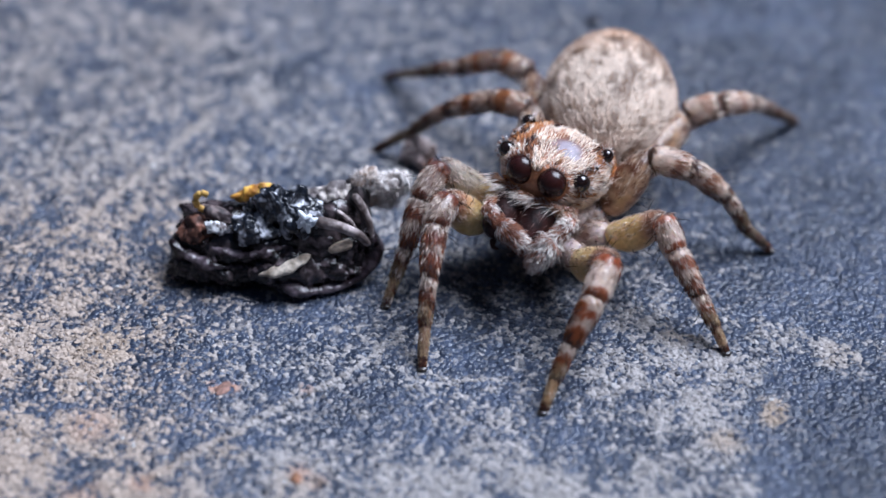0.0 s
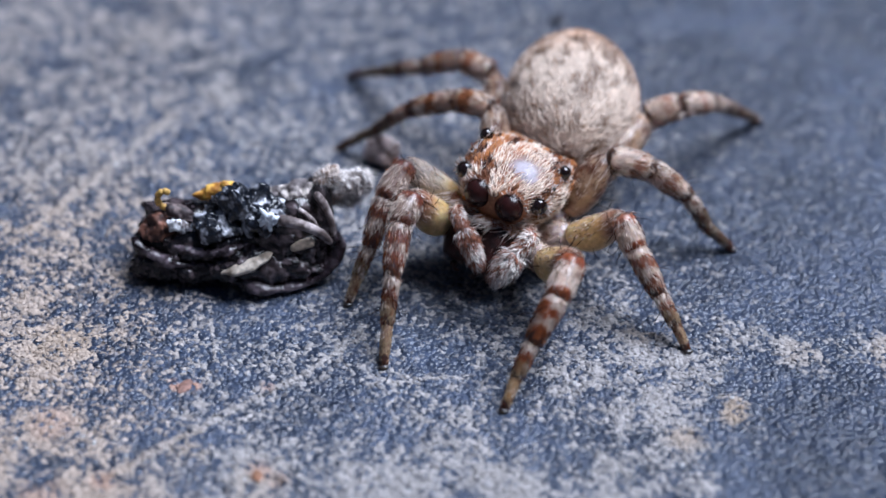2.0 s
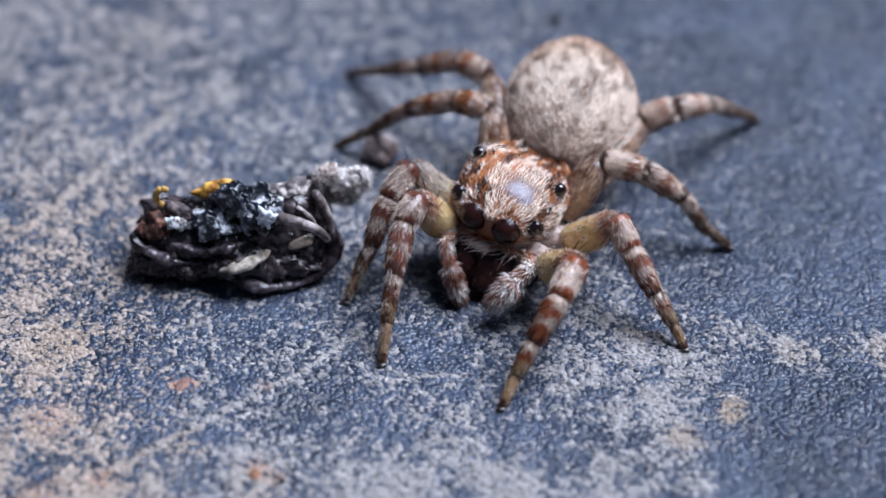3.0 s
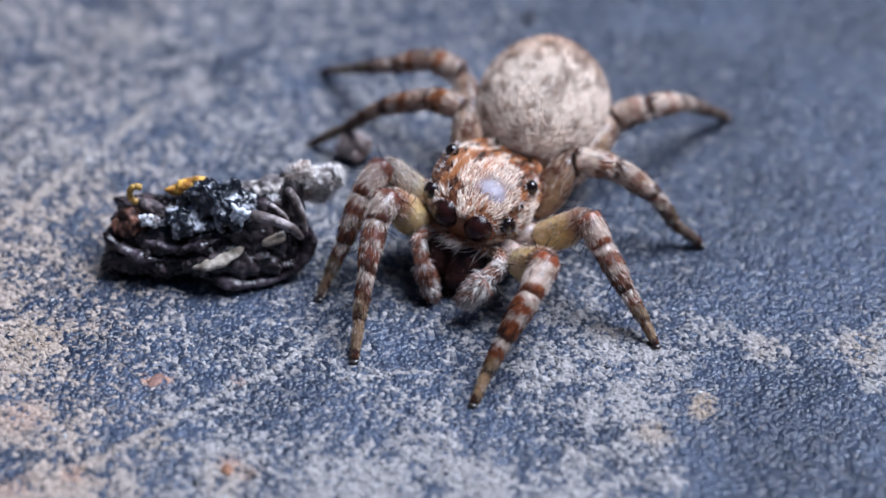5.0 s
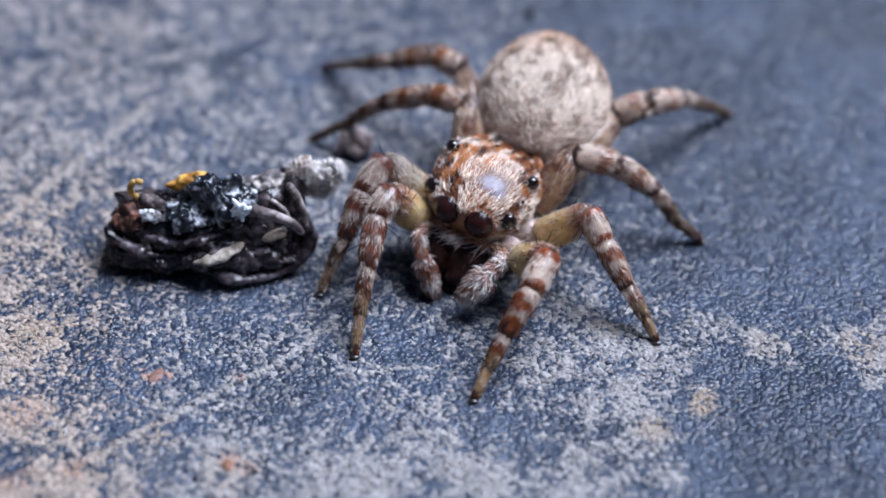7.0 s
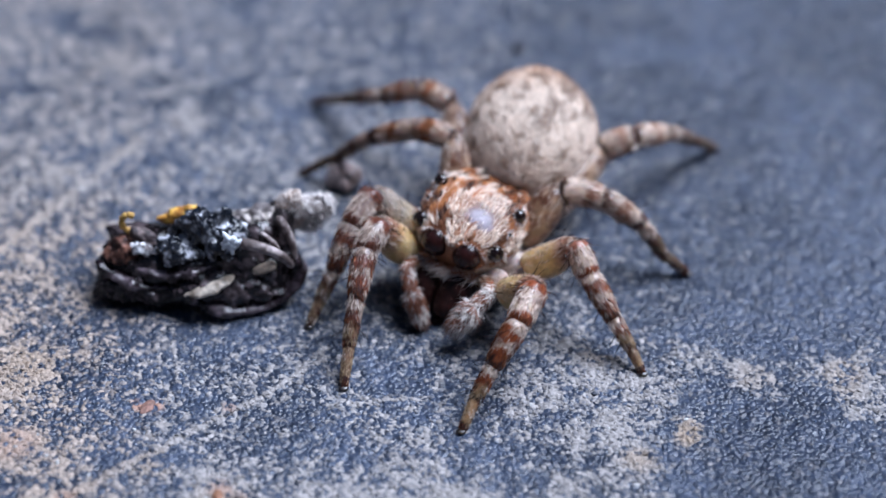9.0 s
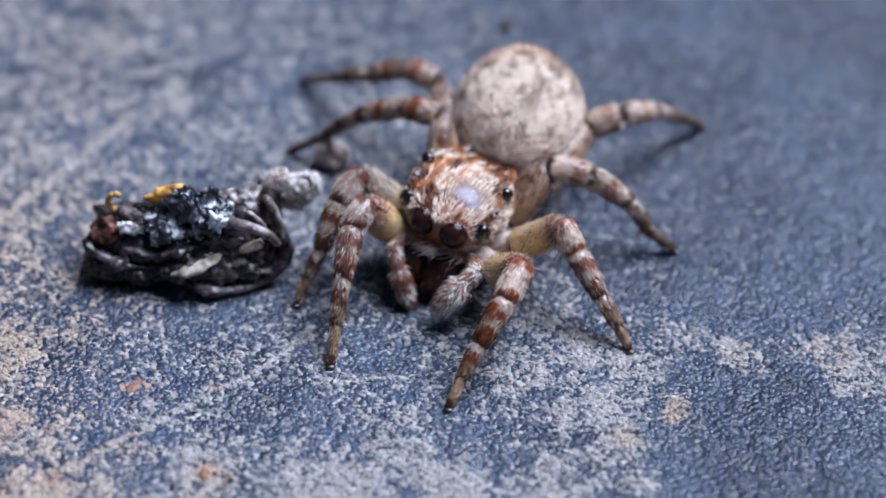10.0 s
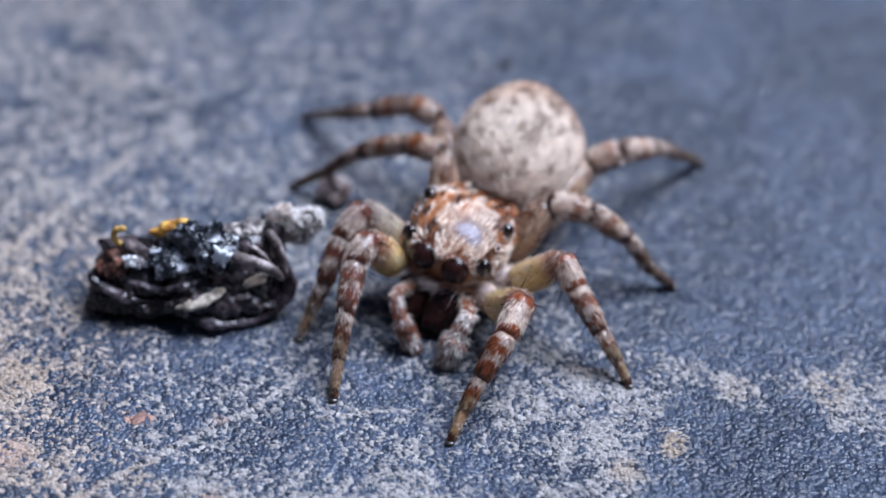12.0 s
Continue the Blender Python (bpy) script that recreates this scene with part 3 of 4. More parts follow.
    for s in (-1, 1):
        c = Build()
        # jaws made long, wide and near black to stand in for shade under the head
        fn = limb((s * 0.37, 0.20, -0.60), (s * 0.34, -0.74, -1.42), 0.38, 0.28, 0.06, (0, -0.08, -0.04))
        surface(c, fn, 24, 26, lambda u, v, p: mix((0.010, 0.004, 0.004), (0.040, 0.013, 0.011), smooth(0.3, 0.7, fnoise(p, 0.16, 4))))
        fur(c, fn, 110, lambda p, a, n: a, 0.18, 0.007, lambda u, v, p: mix((0.05, 0.02, 0.018), (0.30, 0.18, 0.14), rng.random(len(p)) ** 3), lift=0.35)
        jaw = part("chelicera", c, [FANG, HAIR], body, "dark red-brown jaw")
        g = Build()
        surface(g, bent([(s * 0.30, -0.78, -1.40), (s * 0.22, -0.84, -1.56), (s * 0.10, -0.76, -1.60)], lambda u: 0.085 * (1.05 - 0.85 * u)), 14, 12, (0.02, 0.006, 0.005))
        part("fang", g, FANG, jaw, "black curved fang")
    return body


prosoma = make_prosoma()


# abdomen
ABD = (3.80, 3.0, 1.62)
ABD_TURN = 82.0


def abdomen_surface(u, v):
    th, ph = np.asarray(u) * np.pi, np.asarray(v) * 2 * np.pi
    s = np.sin(th) ** 0.92
    x = -np.cos(th) * 2.0
    egg = 1.0 + 0.10 * np.cos(th) - 0.05 * np.cos(2 * th)
    w, h = 1.44 * egg * s, 1.25 * egg * s
    m = np.array(Euler((0, radians(-4), radians(ABD_TURN))).to_matrix())
    return np.stack([x, w * np.cos(ph), h * np.sin(ph)], -1) @ m.T + np.array(ABD)


def abdomen_pattern(p):
    """0 pale, 1 dark: brown flecks, larger paired spots towards the rear."""
    q = (p - np.array(ABD)) @ np.array(Euler((0, 0, radians(ABD_TURN))).to_matrix())
    fleck = smooth(0.54, 0.64, 0.7 * vnoise(q * np.array((0.75, 1.3, 1.3)), 0.27, 44) + 0.3 * vnoise(q, 0.12, 45))
    spot = np.zeros(len(p))
    for x, y, r in ((0.35, 0.75, 0.22), (0.35, -0.75, 0.22), (1.05, 0.8, 0.26), (1.05, -0.8, 0.26), (0.75, 0.1, 0.15), (-0.3, 0.35, 0.14), (-0.35, -0.5, 0.14), (1.5, 0.45, 0.2), (1.5, -0.4, 0.2)):
        spot = np.maximum(spot, 1 - smooth(0.6 * r, 1.3 * r, np.hypot(q[:, 0] - x, np.abs(q[:, 1]) * np.sign(q[:, 1]) - y) + 0.25 * (fnoise(p, 0.3, 6) - 0.5)))
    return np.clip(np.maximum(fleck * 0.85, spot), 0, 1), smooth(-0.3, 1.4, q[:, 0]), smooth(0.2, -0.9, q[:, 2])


def abdomen_tint(u, v, p):
    dark, rear, low = abdomen_pattern(p)
    c = mix((0.58, 0.47, 0.38), (0.60, 0.41, 0.29), rear)
    c = mix(c, (0.12, 0.08, 0.06), dark * 0.8)
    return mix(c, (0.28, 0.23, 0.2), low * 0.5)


def abdomen_hair_tint(u, v, p):
    dark, rear, low = abdomen_pattern(p)
    n = len(p)
    pale = mix((0.60, 0.465, 0.37), (0.85, 0.715, 0.60), rng.random(n))
    pale = mix(pale, (0.68, 0.43, 0.28), np.clip(1.3 * rear * rng.random(n), 0, 1))
    brown = mix((0.12, 0.065, 0.04), (0.34, 0.20, 0.12), rng.random(n))
    c = np.where((rng.random(n) < 0.03 + 0.85 * dark)[:, None], brown, pale)
    return c


ab = Build()
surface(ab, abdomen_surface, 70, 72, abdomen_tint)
fur(ab, abdomen_surface, 8500, lambda p, a, n: a, 0.2, 0.010, abdomen_hair_tint, spread=0.6, lift=0.32)
surface(ab, limb((3.45, 1.15, 1.35), (3.6, 1.75, 1.5), 0.3, 0.4), 10, 14, (0.12, 0.07, 0.045))
abdomen = part("abdomen", ab, [VELVET, HAIR], spider, "cream abdomen with brown flecks", ABD, local(ABD))
for s in (-1, 1):
    sp = Build()
    surface(sp, limb((4.05 + s * 0.12, 4.75, 1.45), (4.1 + s * 0.16, 5.15, 1.4), 0.13, 0.08), 10, 12, (0.2, 0.13, 0.09))
    part("spinneret", sp, SKIN, abdomen, "", ABD, (0, 0, 0))

# legs: hip, knee, patella end, tibia end, metatarsus end, foot tip
LEGS = {
    "front_a": [(2.72, -1.25, 0.5), (3.67, -2.86, 2.0), (3.28, -3.75, 1.75), (2.73, -4.33, 1.0), (2.36, -4.77, 0.45), (2.06, -5.29, 0.0)],
    "second_a": [(2.99, -0.7, 0.5), (4.54, -1.44, 2.0), (4.84, -2.0, 1.6), (5.39, -2.61, 0.85), (5.75, -3.07, 0.4), (6.02, -3.46, 0.0)],
    "third_a": [(3.3, -0.2, 0.6), (4.3, 0.34, 2.1), (5.26, 0.32, 1.9), (6.18, 0.24, 1.2), (6.69, 0.01, 0.5), (7.29, -0.08, 0.0)],
    "rear_a": [(3.55, 0.37, 0.7), (5.41, 2.47, 1.6), (6.11, 2.55, 1.9), (7.05, 3.4, 1.4), (7.77, 4.17, 0.6), (8.37, 4.66, 0.0)],
    "front_b": [(1.53, -0.35, 0.5), (0.35, -0.92, 2.1), (0.02, -1.54, 1.9), (-0.18, -2.52, 1.3), (-0.33, -3.27, 0.6), (-0.44, -3.95, 0.0)],
    "second_b": [(1.79, 0.1, 0.6), (0.22, 0.08, 2.2), (-0.3, -0.55, 1.8), (-0.69, -1.22, 1.0), (-0.98, -1.53, 0.45), (-1.24, -1.95, 0.0)],
    "third_b": [(2.1, 0.6, 0.65), (1.98, 2.08, 2.2), (1.19, 2.57, 2.1), (0.07, 3.04, 1.5), (-0.7, 3.34, 0.7), (-1.6, 3.58, 0.0)],
    "rear_b": [(2.54, 1.03, 0.75), (1.95, 3.78, 1.9), (1.26, 4.26, 2.0), (0.31, 4.68, 1.5), (-0.57, 5.64, 0.7), (-1.38, 6.47, 0.0)],
}
# radii at both ends, swelling, hairs for each metre of the leg's five joints
SHAPES = {"femur": (0.25, 0.21, 0.15), "patella": (0.25, 0.24, 0.03), "tibia": (0.215, 0.15, 0.04), "metatarsus": (0.14, 0.105, 0.01), "tarsus": (0.105, 0.075, 0.01)}
RED, DARK, STRAW = (0.25, 0.064, 0.022), (0.040, 0.018, 0.014), (0.34, 0.19, 0.085)


# rings along each joint: from, to, 0 dark brown, 1 red-brown, 2 straw, 3 cream
RINGS = {
    "patella": ((0, 0.10, 0), (0.10, 0.30, 1), (0.30, 0.84, 3), (0.84, 1, 1)),
    "tibia": ((0, 0.22, 3), (0.22, 0.44, 1), (0.44, 0.62, 3), (0.62, 0.80, 1), (0.80, 1, 0)),
    "metatarsus": ((0, 0.30, 3), (0.30, 0.5, 1), (0.5, 0.8, 2), (0.8, 1, 0)),
    "tarsus": ((0, 0.75, 2), (0.75, 1, 0)),
}


REAR_RINGS = {
    "patella": ((0, 0.14, 0), (0.14, 0.52, 3), (0.52, 0.80, 1), (0.80, 0.9, 3), (0.9, 1, 0)),
    "tibia": ((0, 0.10, 0), (0.10, 0.36, 3), (0.36, 0.58, 1), (0.58, 0.78, 3), (0.78, 1, 0)),
    "metatarsus": ((0, 0.32, 3), (0.32, 0.52, 0), (0.52, 0.78, 2), (0.78, 1, 0)),
    "tarsus": ((0, 0.6, 2), (0.6, 1, 0)),
}


def ring_at(kind, u, p, jitter, rear=False):
    """Which ring the points lie in; its edge is uneven."""
    w = u + jitter * (vnoise(p, 0.12, 29) - 0.5) + 0.5 * jitter * (vnoise(p, 0.05, 30) - 0.5)
    k = np.zeros(len(p), int)
    rings = (REAR_RINGS if rear else RINGS)[kind]
    for a, b, v in rings:
        k[(w >= a) & (w < b)] = v
    k[w >= 1] = rings[-1][2]
    k[w < 0] = rings[0][2]
    return k


def leg_tint(kind, rear, pale=0.0, grey=0.0):
    def tint(u, v, p):
        n = fnoise(p, 0.25, 15)
        if kind == "femur":
            c = mix((0.52, 0.34, 0.13), (0.63, 0.48, 0.24), smooth(0.3, 0.75, n))
            c = mix(c, (0.30, 0.15, 0.09), smooth(0.62, 0.85, u + 0.2 * (n - 0.5)))
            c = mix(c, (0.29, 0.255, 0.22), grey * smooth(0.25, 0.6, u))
            if rear:
                c = mix((0.11, 0.045, 0.022), (0.36, 0.23, 0.14), smooth(0.38, 0.62, 0.5 * n + 0.5 * vnoise(p, 0.16, 19)))
            return mix(c, DARK, smooth(0.88, 0.96, u) * 0.6)
        c = np.array([DARK, RED, STRAW, (0.50, 0.37, 0.29)])[ring_at(kind, u, p, 0.12)]
        if rear:
            k = ring_at(kind, u, p, 0.12, True)
            c = np.array([(0.055, 0.03, 0.022), (0.32, 0.12, 0.045), (0.13, 0.09, 0.07), (0.58, 0.44, 0.34)])[k]
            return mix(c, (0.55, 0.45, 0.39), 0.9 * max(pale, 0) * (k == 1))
        # below zero, pale darkens the cuticle: shade painted into front_b and second_b
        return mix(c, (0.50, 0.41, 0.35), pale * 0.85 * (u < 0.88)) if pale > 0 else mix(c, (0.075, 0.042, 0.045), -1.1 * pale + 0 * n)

    return tint


def leg_hair_tint(kind, rear, pale=0.0):
    def tint(u, v, p):
        n = len(p)
        white = mix((0.60, 0.45, 0.35), (0.92, 0.80, 0.69), rng.random(n))
        brown = mix((0.045, 0.018, 0.012), (0.20, 0.070, 0.034), rng.random(n))
        red = mix((0.11, 0.030, 0.013), (0.46, 0.155, 0.055), rng.random(n))
        straw = mix((0.30, 0.19, 0.09), (0.55, 0.42, 0.27), rng.random(n)) * (0.5 if rear else 1.0)
        if kind == "femur":
            return np.where((rng.random(n) < (0.45 if rear else 0.75))[:, None], white, brown)
        k = ring_at(kind, u, p, 0.34, rear)
        if rear:
            red = mix((0.09, 0.034, 0.018), (0.42, 0.17, 0.065), rng.random(n))
        if pale:
            # below zero, pale darkens hair too; on front_b, second_b as painted shade
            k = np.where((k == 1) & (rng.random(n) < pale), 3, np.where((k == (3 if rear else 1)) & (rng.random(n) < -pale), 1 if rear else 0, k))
        c = np.choose(k[:, None], [brown, red, straw, white])
        swap = 0.5 + 1.1 * (vnoise(p * np.array((1.0, 1.0, 0.6)), 0.11, 83) - 0.5) + 0.12 * (rng.random(n) - 0.5)
        c = np.where((swap < 0.19)[:, None], white, c)
        return np.where((swap > 0.74)[:, None], brown, c)

    return tint


def make_leg(joints, rear, thick, pale, grey):
    joints = [np.array(j) for j in joints]
    foot = joints[5]
    hip, knee = joints[0], joints[1]
    b = Build()
    centre = np.array((2.55, -0.05, 0.75))
    trochanter = hip + (knee - hip) * (0.2 if rear else 0.36)
    fn = limb(hip + (centre - hip) * 0.35, trochanter, 0.27, 0.24, 0.06)
    surface(b, fn, 16, 18, lambda u, v, p: mix((0.30, 0.20, 0.15), (0.54, 0.45, 0.42), smooth(0.3, 0.7, fnoise(p, 0.25, 3))))
    fur(b, fn, 220, lambda p, a, n: a, 0.16, 0.009, leg_hair_tint("femur", rear))
    leg = part("leg", b, [FLESH, HAIR], spider, "pale hairy rear leg with brown bands" if rear else "banded red-brown and cream hairy leg", foot, local(foot))
    ends = [trochanter] + joints[1:]
    for k, kind in enumerate(("femur", "patella", "tibia", "metatarsus", "tarsus")):
        a, e = ends[k], ends[k + 1]
        r0, r1, belly = (x * thick for x in SHAPES[kind])
        d = (e - a) / np.linalg.norm(e - a)
        over = 0.07 if k < 4 else 0.0
        bow = np.array((0, 0, (0.0 if rear else -0.2) if kind == "femur" else 0.03))
        fn = limb(a - d * 0.05, e + d * over, r0, r1, belly, bow)
        s = Build()
        surface(s, fn, 26, 20, leg_tint(kind, rear, pale, grey))
        length = np.linalg.norm(e - a)
        keep = (lambda u, v, p: np.clip(0.10 + 0.6 * (normals(fn, u, v)[0][:, 2] > 0.25) + smooth(0.6, 0.85, u), 0, 1)) if kind == "femur" else None
        fur(s, fn, int((720 if kind != "femur" else (520 if rear else 450)) * length), lambda p, al, n: al, 0.18 if kind != "tarsus" else 0.10, 0.0062, leg_hair_tint(kind, rear, pale), keep, 0.35, 0.15)
        if kind != "tarsus":
            m = 7
            u, v = rng.uniform(0.05, 0.9, m), rng.uniform(0, 1, m)
            if kind == "femur":
                u = rng.uniform(0.35, 0.9, m)
            nr, al = normals(fn, u, v)
            hairs(s, fn(u, v), nr * 0.8 + al * 0.6, nr, 0.42, 0.011, np.tile((0.03, 0.02, 0.018), (m, 1)))
        if kind == "tarsus":
            surface(s, blob(e + np.array((0, 0, 0.03)), (0.11, 0.10, 0.05)), 10, 12, (0.035, 0.028, 0.025))
        part(kind, s, [FLESH, HAIR], leg, "", foot, (0, 0, 0))
    return leg


THICK = {"front_a": 1.08, "second_a": 1.0, "third_a": 1.08, "rear_a": 1.12, "front_b": 1.08, "second_b": 1.0, "third_b": 0.98, "rear_b": 0.98}
# front_b and second_b get negative pale: the head's shade, put into their colour
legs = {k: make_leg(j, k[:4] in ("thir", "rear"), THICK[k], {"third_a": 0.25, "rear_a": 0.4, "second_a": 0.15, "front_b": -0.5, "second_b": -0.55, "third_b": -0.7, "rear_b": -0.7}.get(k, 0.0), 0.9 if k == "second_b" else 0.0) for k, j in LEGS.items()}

# feelers beside the jaws: hip, knee, wrist, brush tip
PALPS = {"a": [(2.42, -1.09, 0.78), (2.73, -1.92, 1.2), (2.36, -2.34, 1.0), (2.0, -2.62, 0.6)], "b": [(1.58, -0.55, 0.84), (0.91, -1.21, 1.4), (1.03, -1.71, 1.1), (1.28, -2.14, 0.5)]}


def make_palp(joints, dark, thick):
    j = [np.array(p) for p in joints]
    b = Build()
    fn = limb(j[0], j[1], 0.12 * thick, 0.13 * thick, 0.02, (0, 0, 0.05))
    surface(b, fn, 16, 16, lambda u, v, p: mix((0.30, 0.2, 0.1), RED, u))
    fur(b, fn, 260, lambda p, a, n: a, 0.2, 0.0095, leg_hair_tint("femur", False))
    palp = part("pedipalp", b, [FLESH, HAIR], spider, "short feeler with a white hair brush", j[0], local(j[0]))
    for name, a, e, r0, r1, belly, count, long in (("tibia", j[1], j[2], 0.13, 0.13, 0.02, 380, 0.2), ("tarsus", j[2], j[3], 0.13, 0.10, 0.06, 900, 0.31)):
        s = Build()
        fn = limb(a - (e - a) * 0.08, e, r0 * thick, r1 * thick, belly * thick)
        long *= thick
        surface(s, fn, 18, 16, lambda u, v, p: mix((0.40, 0.22, 0.15), RED, smooth(0.4, 0.7, fnoise(p, 0.2, 3))))
        fur(s, fn, count, lambda p, al, n: al, long, 0.0105, lambda u, v, p: mix((0.30, 0.12, 0.07), (0.93, 0.86, 0.80), smooth(0.30 + dark, 0.52 + dark, 0.6 * vnoise(p, 0.15, 4) + 0.4 * rng.random(len(p)))), spread=0.5, lift=0.5)
        part(name, s, [FLESH, HAIR], palp, "", j[0], (0, 0, 0))
    return palp


# a has whiter hair than b: the sunlight on it is painted in
palps = {k: make_palp(j, *((0.16, 0.8) if k == "b" else (0.02, 0.98))) for k, j in PALPS.items()}


# ---------------------------------------------------------------- dead insect
def curved_plate(build, a, b, side, width, rise, thick, tint, ridge=0.0):
    """A leaf-shaped, curved and thickened plate from a to b, bulging towards side x length."""
    a, b, side = (np.asarray(x, float) for x in (a, b, side))
    side = side / np.linalg.norm(side)
    d = b - a
    up = np.cross(d / np.linalg.norm(d), side)

    def fn(u, v):
        u = np.asarray(u)[..., None]
        ang = np.asarray(v)[..., None] * 2 * np.pi
        w = width * np.sin(np.pi * u) ** 0.55
        c, s = np.cos(ang), np.sin(ang)
        base = a + d * u + side * rise * 4 * u * (1 - u)
        lift = -0.35 * c * c * w + ridge * np.cos(3 * ang)
        return base + up * w * c + side * (lift + thick * s * np.sin(np.pi * u) ** 0.5)

    surface(build, fn, 26, 28, tint)
    return fn


def make_insect():
    ob = new("dead_insect")
    base = np.array((-3.7, -0.4, 0.0))
    ob.location = Vector(base) * MM
    tagged(ob, "crumpled black dead insect lying on the slate", "insect")
    o = tuple(base)
    zero = (0, 0, 0)
    # black shell; the lighter flecks paint small glints and sheen into the colour
    black = lambda u, v, p: mix((0.008, 0.006, 0.007), (0.13, 0.10, 0.105), np.clip(0.5 * smooth(0.56, 0.70, fnoise(p, 0.2, 2)) + 0.8 * smooth(0.68, 0.78, vnoise(p, 0.11, 18)), 0, 1))

    def piece(name, b, mats, label="", at=zero):
        return part(name, b, mats, ob, label, o, at)

    b = Build()
    surface(b, blob((-3.75, -0.35, 0.72), (2.15, 1.05, 0.72), -4, 0.28, 0.42, 3), 110, 90, black)
    surface(b, blob((-5.2, -0.55, 0.52), (0.8, 0.62, 0.52), 0, 0.25, 0.4, 13), 50, 50, black)
    surface(b, blob((-5.05, -0.95, 0.36), (0.95, 0.5, 0.42), -8, 0.55, 0.3, 23), 70, 60, black)
    surface(b, blob((-3.1, -1.15, 0.5), (1.3, 0.5, 0.46), 3, 0.32, 0.26, 24), 90, 70, black)
    surface(b, blob((-2.6, -0.35, 0.95), (1.05, 0.8, 0.85), 8, 0.25, 0.5, 9), 40, 40, black)
    piece("body", b, CHITIN, "glossy black crushed body")
    b = Build()
    curved_plate(b, (-4.45, -1.15, 0.55), (-1.62, -0.95, 0.50), (0.0, -1.0, 0.15), 0.5, 0.32, 0.05, lambda u, v, p: mix((0.012, 0.010, 0.012), (0.06, 0.05, 0.055), fnoise(p, 0.3, 7)), 0.02)
    piece("wing_case", b, CHITIN, "dark folded wing case")
    b = Build()
    curved_plate(b, (-5.9, -0.75, 0.85), (-4.3, -1.15, 0.55), (-0.2, -1.0, 0.3), 0.34, 0.12, 0.05, black, 0.015)
    piece("wing_case", b, CHITIN)
    b = Build()
    surface(b, bent([(-4.1, -1.5, 0.56), (-3.6, -1.56, 0.70), (-3.2, -1.52, 0.86), (-2.85, -1.42, 1.04)], lambda u: 0.06 + 0.19 * np.sin(np.pi * u) ** 0.7 * (0.75 + 0.5 * vnoise(np.stack([u * 7, u * 0, u * 0], -1), 1.0, 8)), 0.45), 26, 14, lambda u, v, p: mix((0.20, 0.16, 0.12), (0.66, 0.58, 0.48), smooth(0.3, 0.6, fnoise(p, 0.18, 3))))
    surface(b, limb((-2.5, -1.28, 1.02), (-1.95, -1.15, 1.15), 0.08, 0.11, 0.02), 12, 10, (0.50, 0.40, 0.30))
    piece("wing", b, DRY, "pale torn wing scrap")
    # folds of the crushed shell
    # their grey-lavender tone paints the sky's sheen on the black shell
    dark = lambda u, v, p: mix((0.014, 0.009, 0.011), (0.17, 0.135, 0.155), smooth(0.47, 0.75, fnoise(p, 0.25, 12)))
    for pts, r in (([(-4.35, -1.25, 0.66), (-3.8, -1.48, 0.42), (-3.2, -1.55, 0.2), (-2.4, -1.45, 0.14), (-1.75, -1.15, 0.3), (-1.5, -0.8, 0.75), (-1.62, -0.7, 1.2)], 0.24),
                   ([(-5.98, -0.8, 0.95), (-5.5, -1.1, 0.75), (-4.9, -1.28, 0.62), (-4.3, -1.3, 0.6)], 0.2),
                   ([(-5.3, -0.95, 1.05), (-4.6, -1.2, 0.9), (-3.9, -1.25, 0.95), (-3.3, -1.2, 1.15)], 0.17)):
        b = Build()
        surface(b, bent(pts, lambda u, r=r: r * (0.35 + 0.5 * np.sin(np.pi * u) + 0.9 * (vnoise(np.stack([u * 9 + r * 50, u * 0, u * 0], -1), 1.0, 5) - 0.3)), 0.6), 70, 18, dark)
        piece("shell_fold", b, CHITIN, "glossy black shell fold")
    # legs folded over one half
    for pts, r in (([(-2.75, -1.15, 1.75), (-2.3, -1.22, 1.68), (-1.85, -1.14, 1.38), (-1.6, -1.0, 0.95)], 0.12), ([(-1.95, -0.5, 1.98), (-1.72, -0.66, 1.7), (-1.58, -0.78, 1.3), (-1.55, -0.85, 0.9)], 0.085),
                   ([(-2.3, -0.85, 1.8), (-1.98, -0.95, 1.55), (-1.82, -1.0, 1.1)], 0.05)):
        b = Build()
        surface(b, bent(pts, lambda u, r=r: r * (1.15 - 0.5 * u)), 36, 14, lambda u, v, p: mix((0.10, 0.075, 0.07), (0.42, 0.36, 0.35), smooth(0.35, 0.65, fnoise(p, 0.2, 12))))
        piece("leg", b, DRY, "folded grey insect leg")
    # crumbled dark mass on top
    b = Build()
    crumb = lambda u, v, p: mix((0.010, 0.012, 0.018), (0.46, 0.47, 0.52), smooth(0.53, 0.72, fnoise(p, 0.14, 33)))
    surface(b, blob((-3.5, -0.6, 1.55), (0.62, 0.42, 0.5), 0, 0.75, 0.26, 40), 90, 90, crumb)
    surface(b, blob((-4.0, -0.85, 1.3), (0.5, 0.36, 0.34), 0, 0.75, 0.24, 41), 80, 80, crumb)
    surface(b, blob((-2.95, -0.75, 1.5), (0.5, 0.4, 0.36), 0, 0.75, 0.24, 42), 80, 80, crumb)
    piece("crumbled_tissue", b, CHITIN, "blue-black crumbled tissue")
    # head end: red-brown lump, white shards, yellow hook
    b = Build()
    surface(b, blob((-5.42, -0.65, 1.15), (0.32, 0.3, 0.28), 0, 0.7, 0.2, 5), 50, 50, lambda u, v, p: mix((0.03, 0.012, 0.01), (0.2, 0.09, 0.06), smooth(0.4, 0.6, fnoise(p, 0.15, 8))))
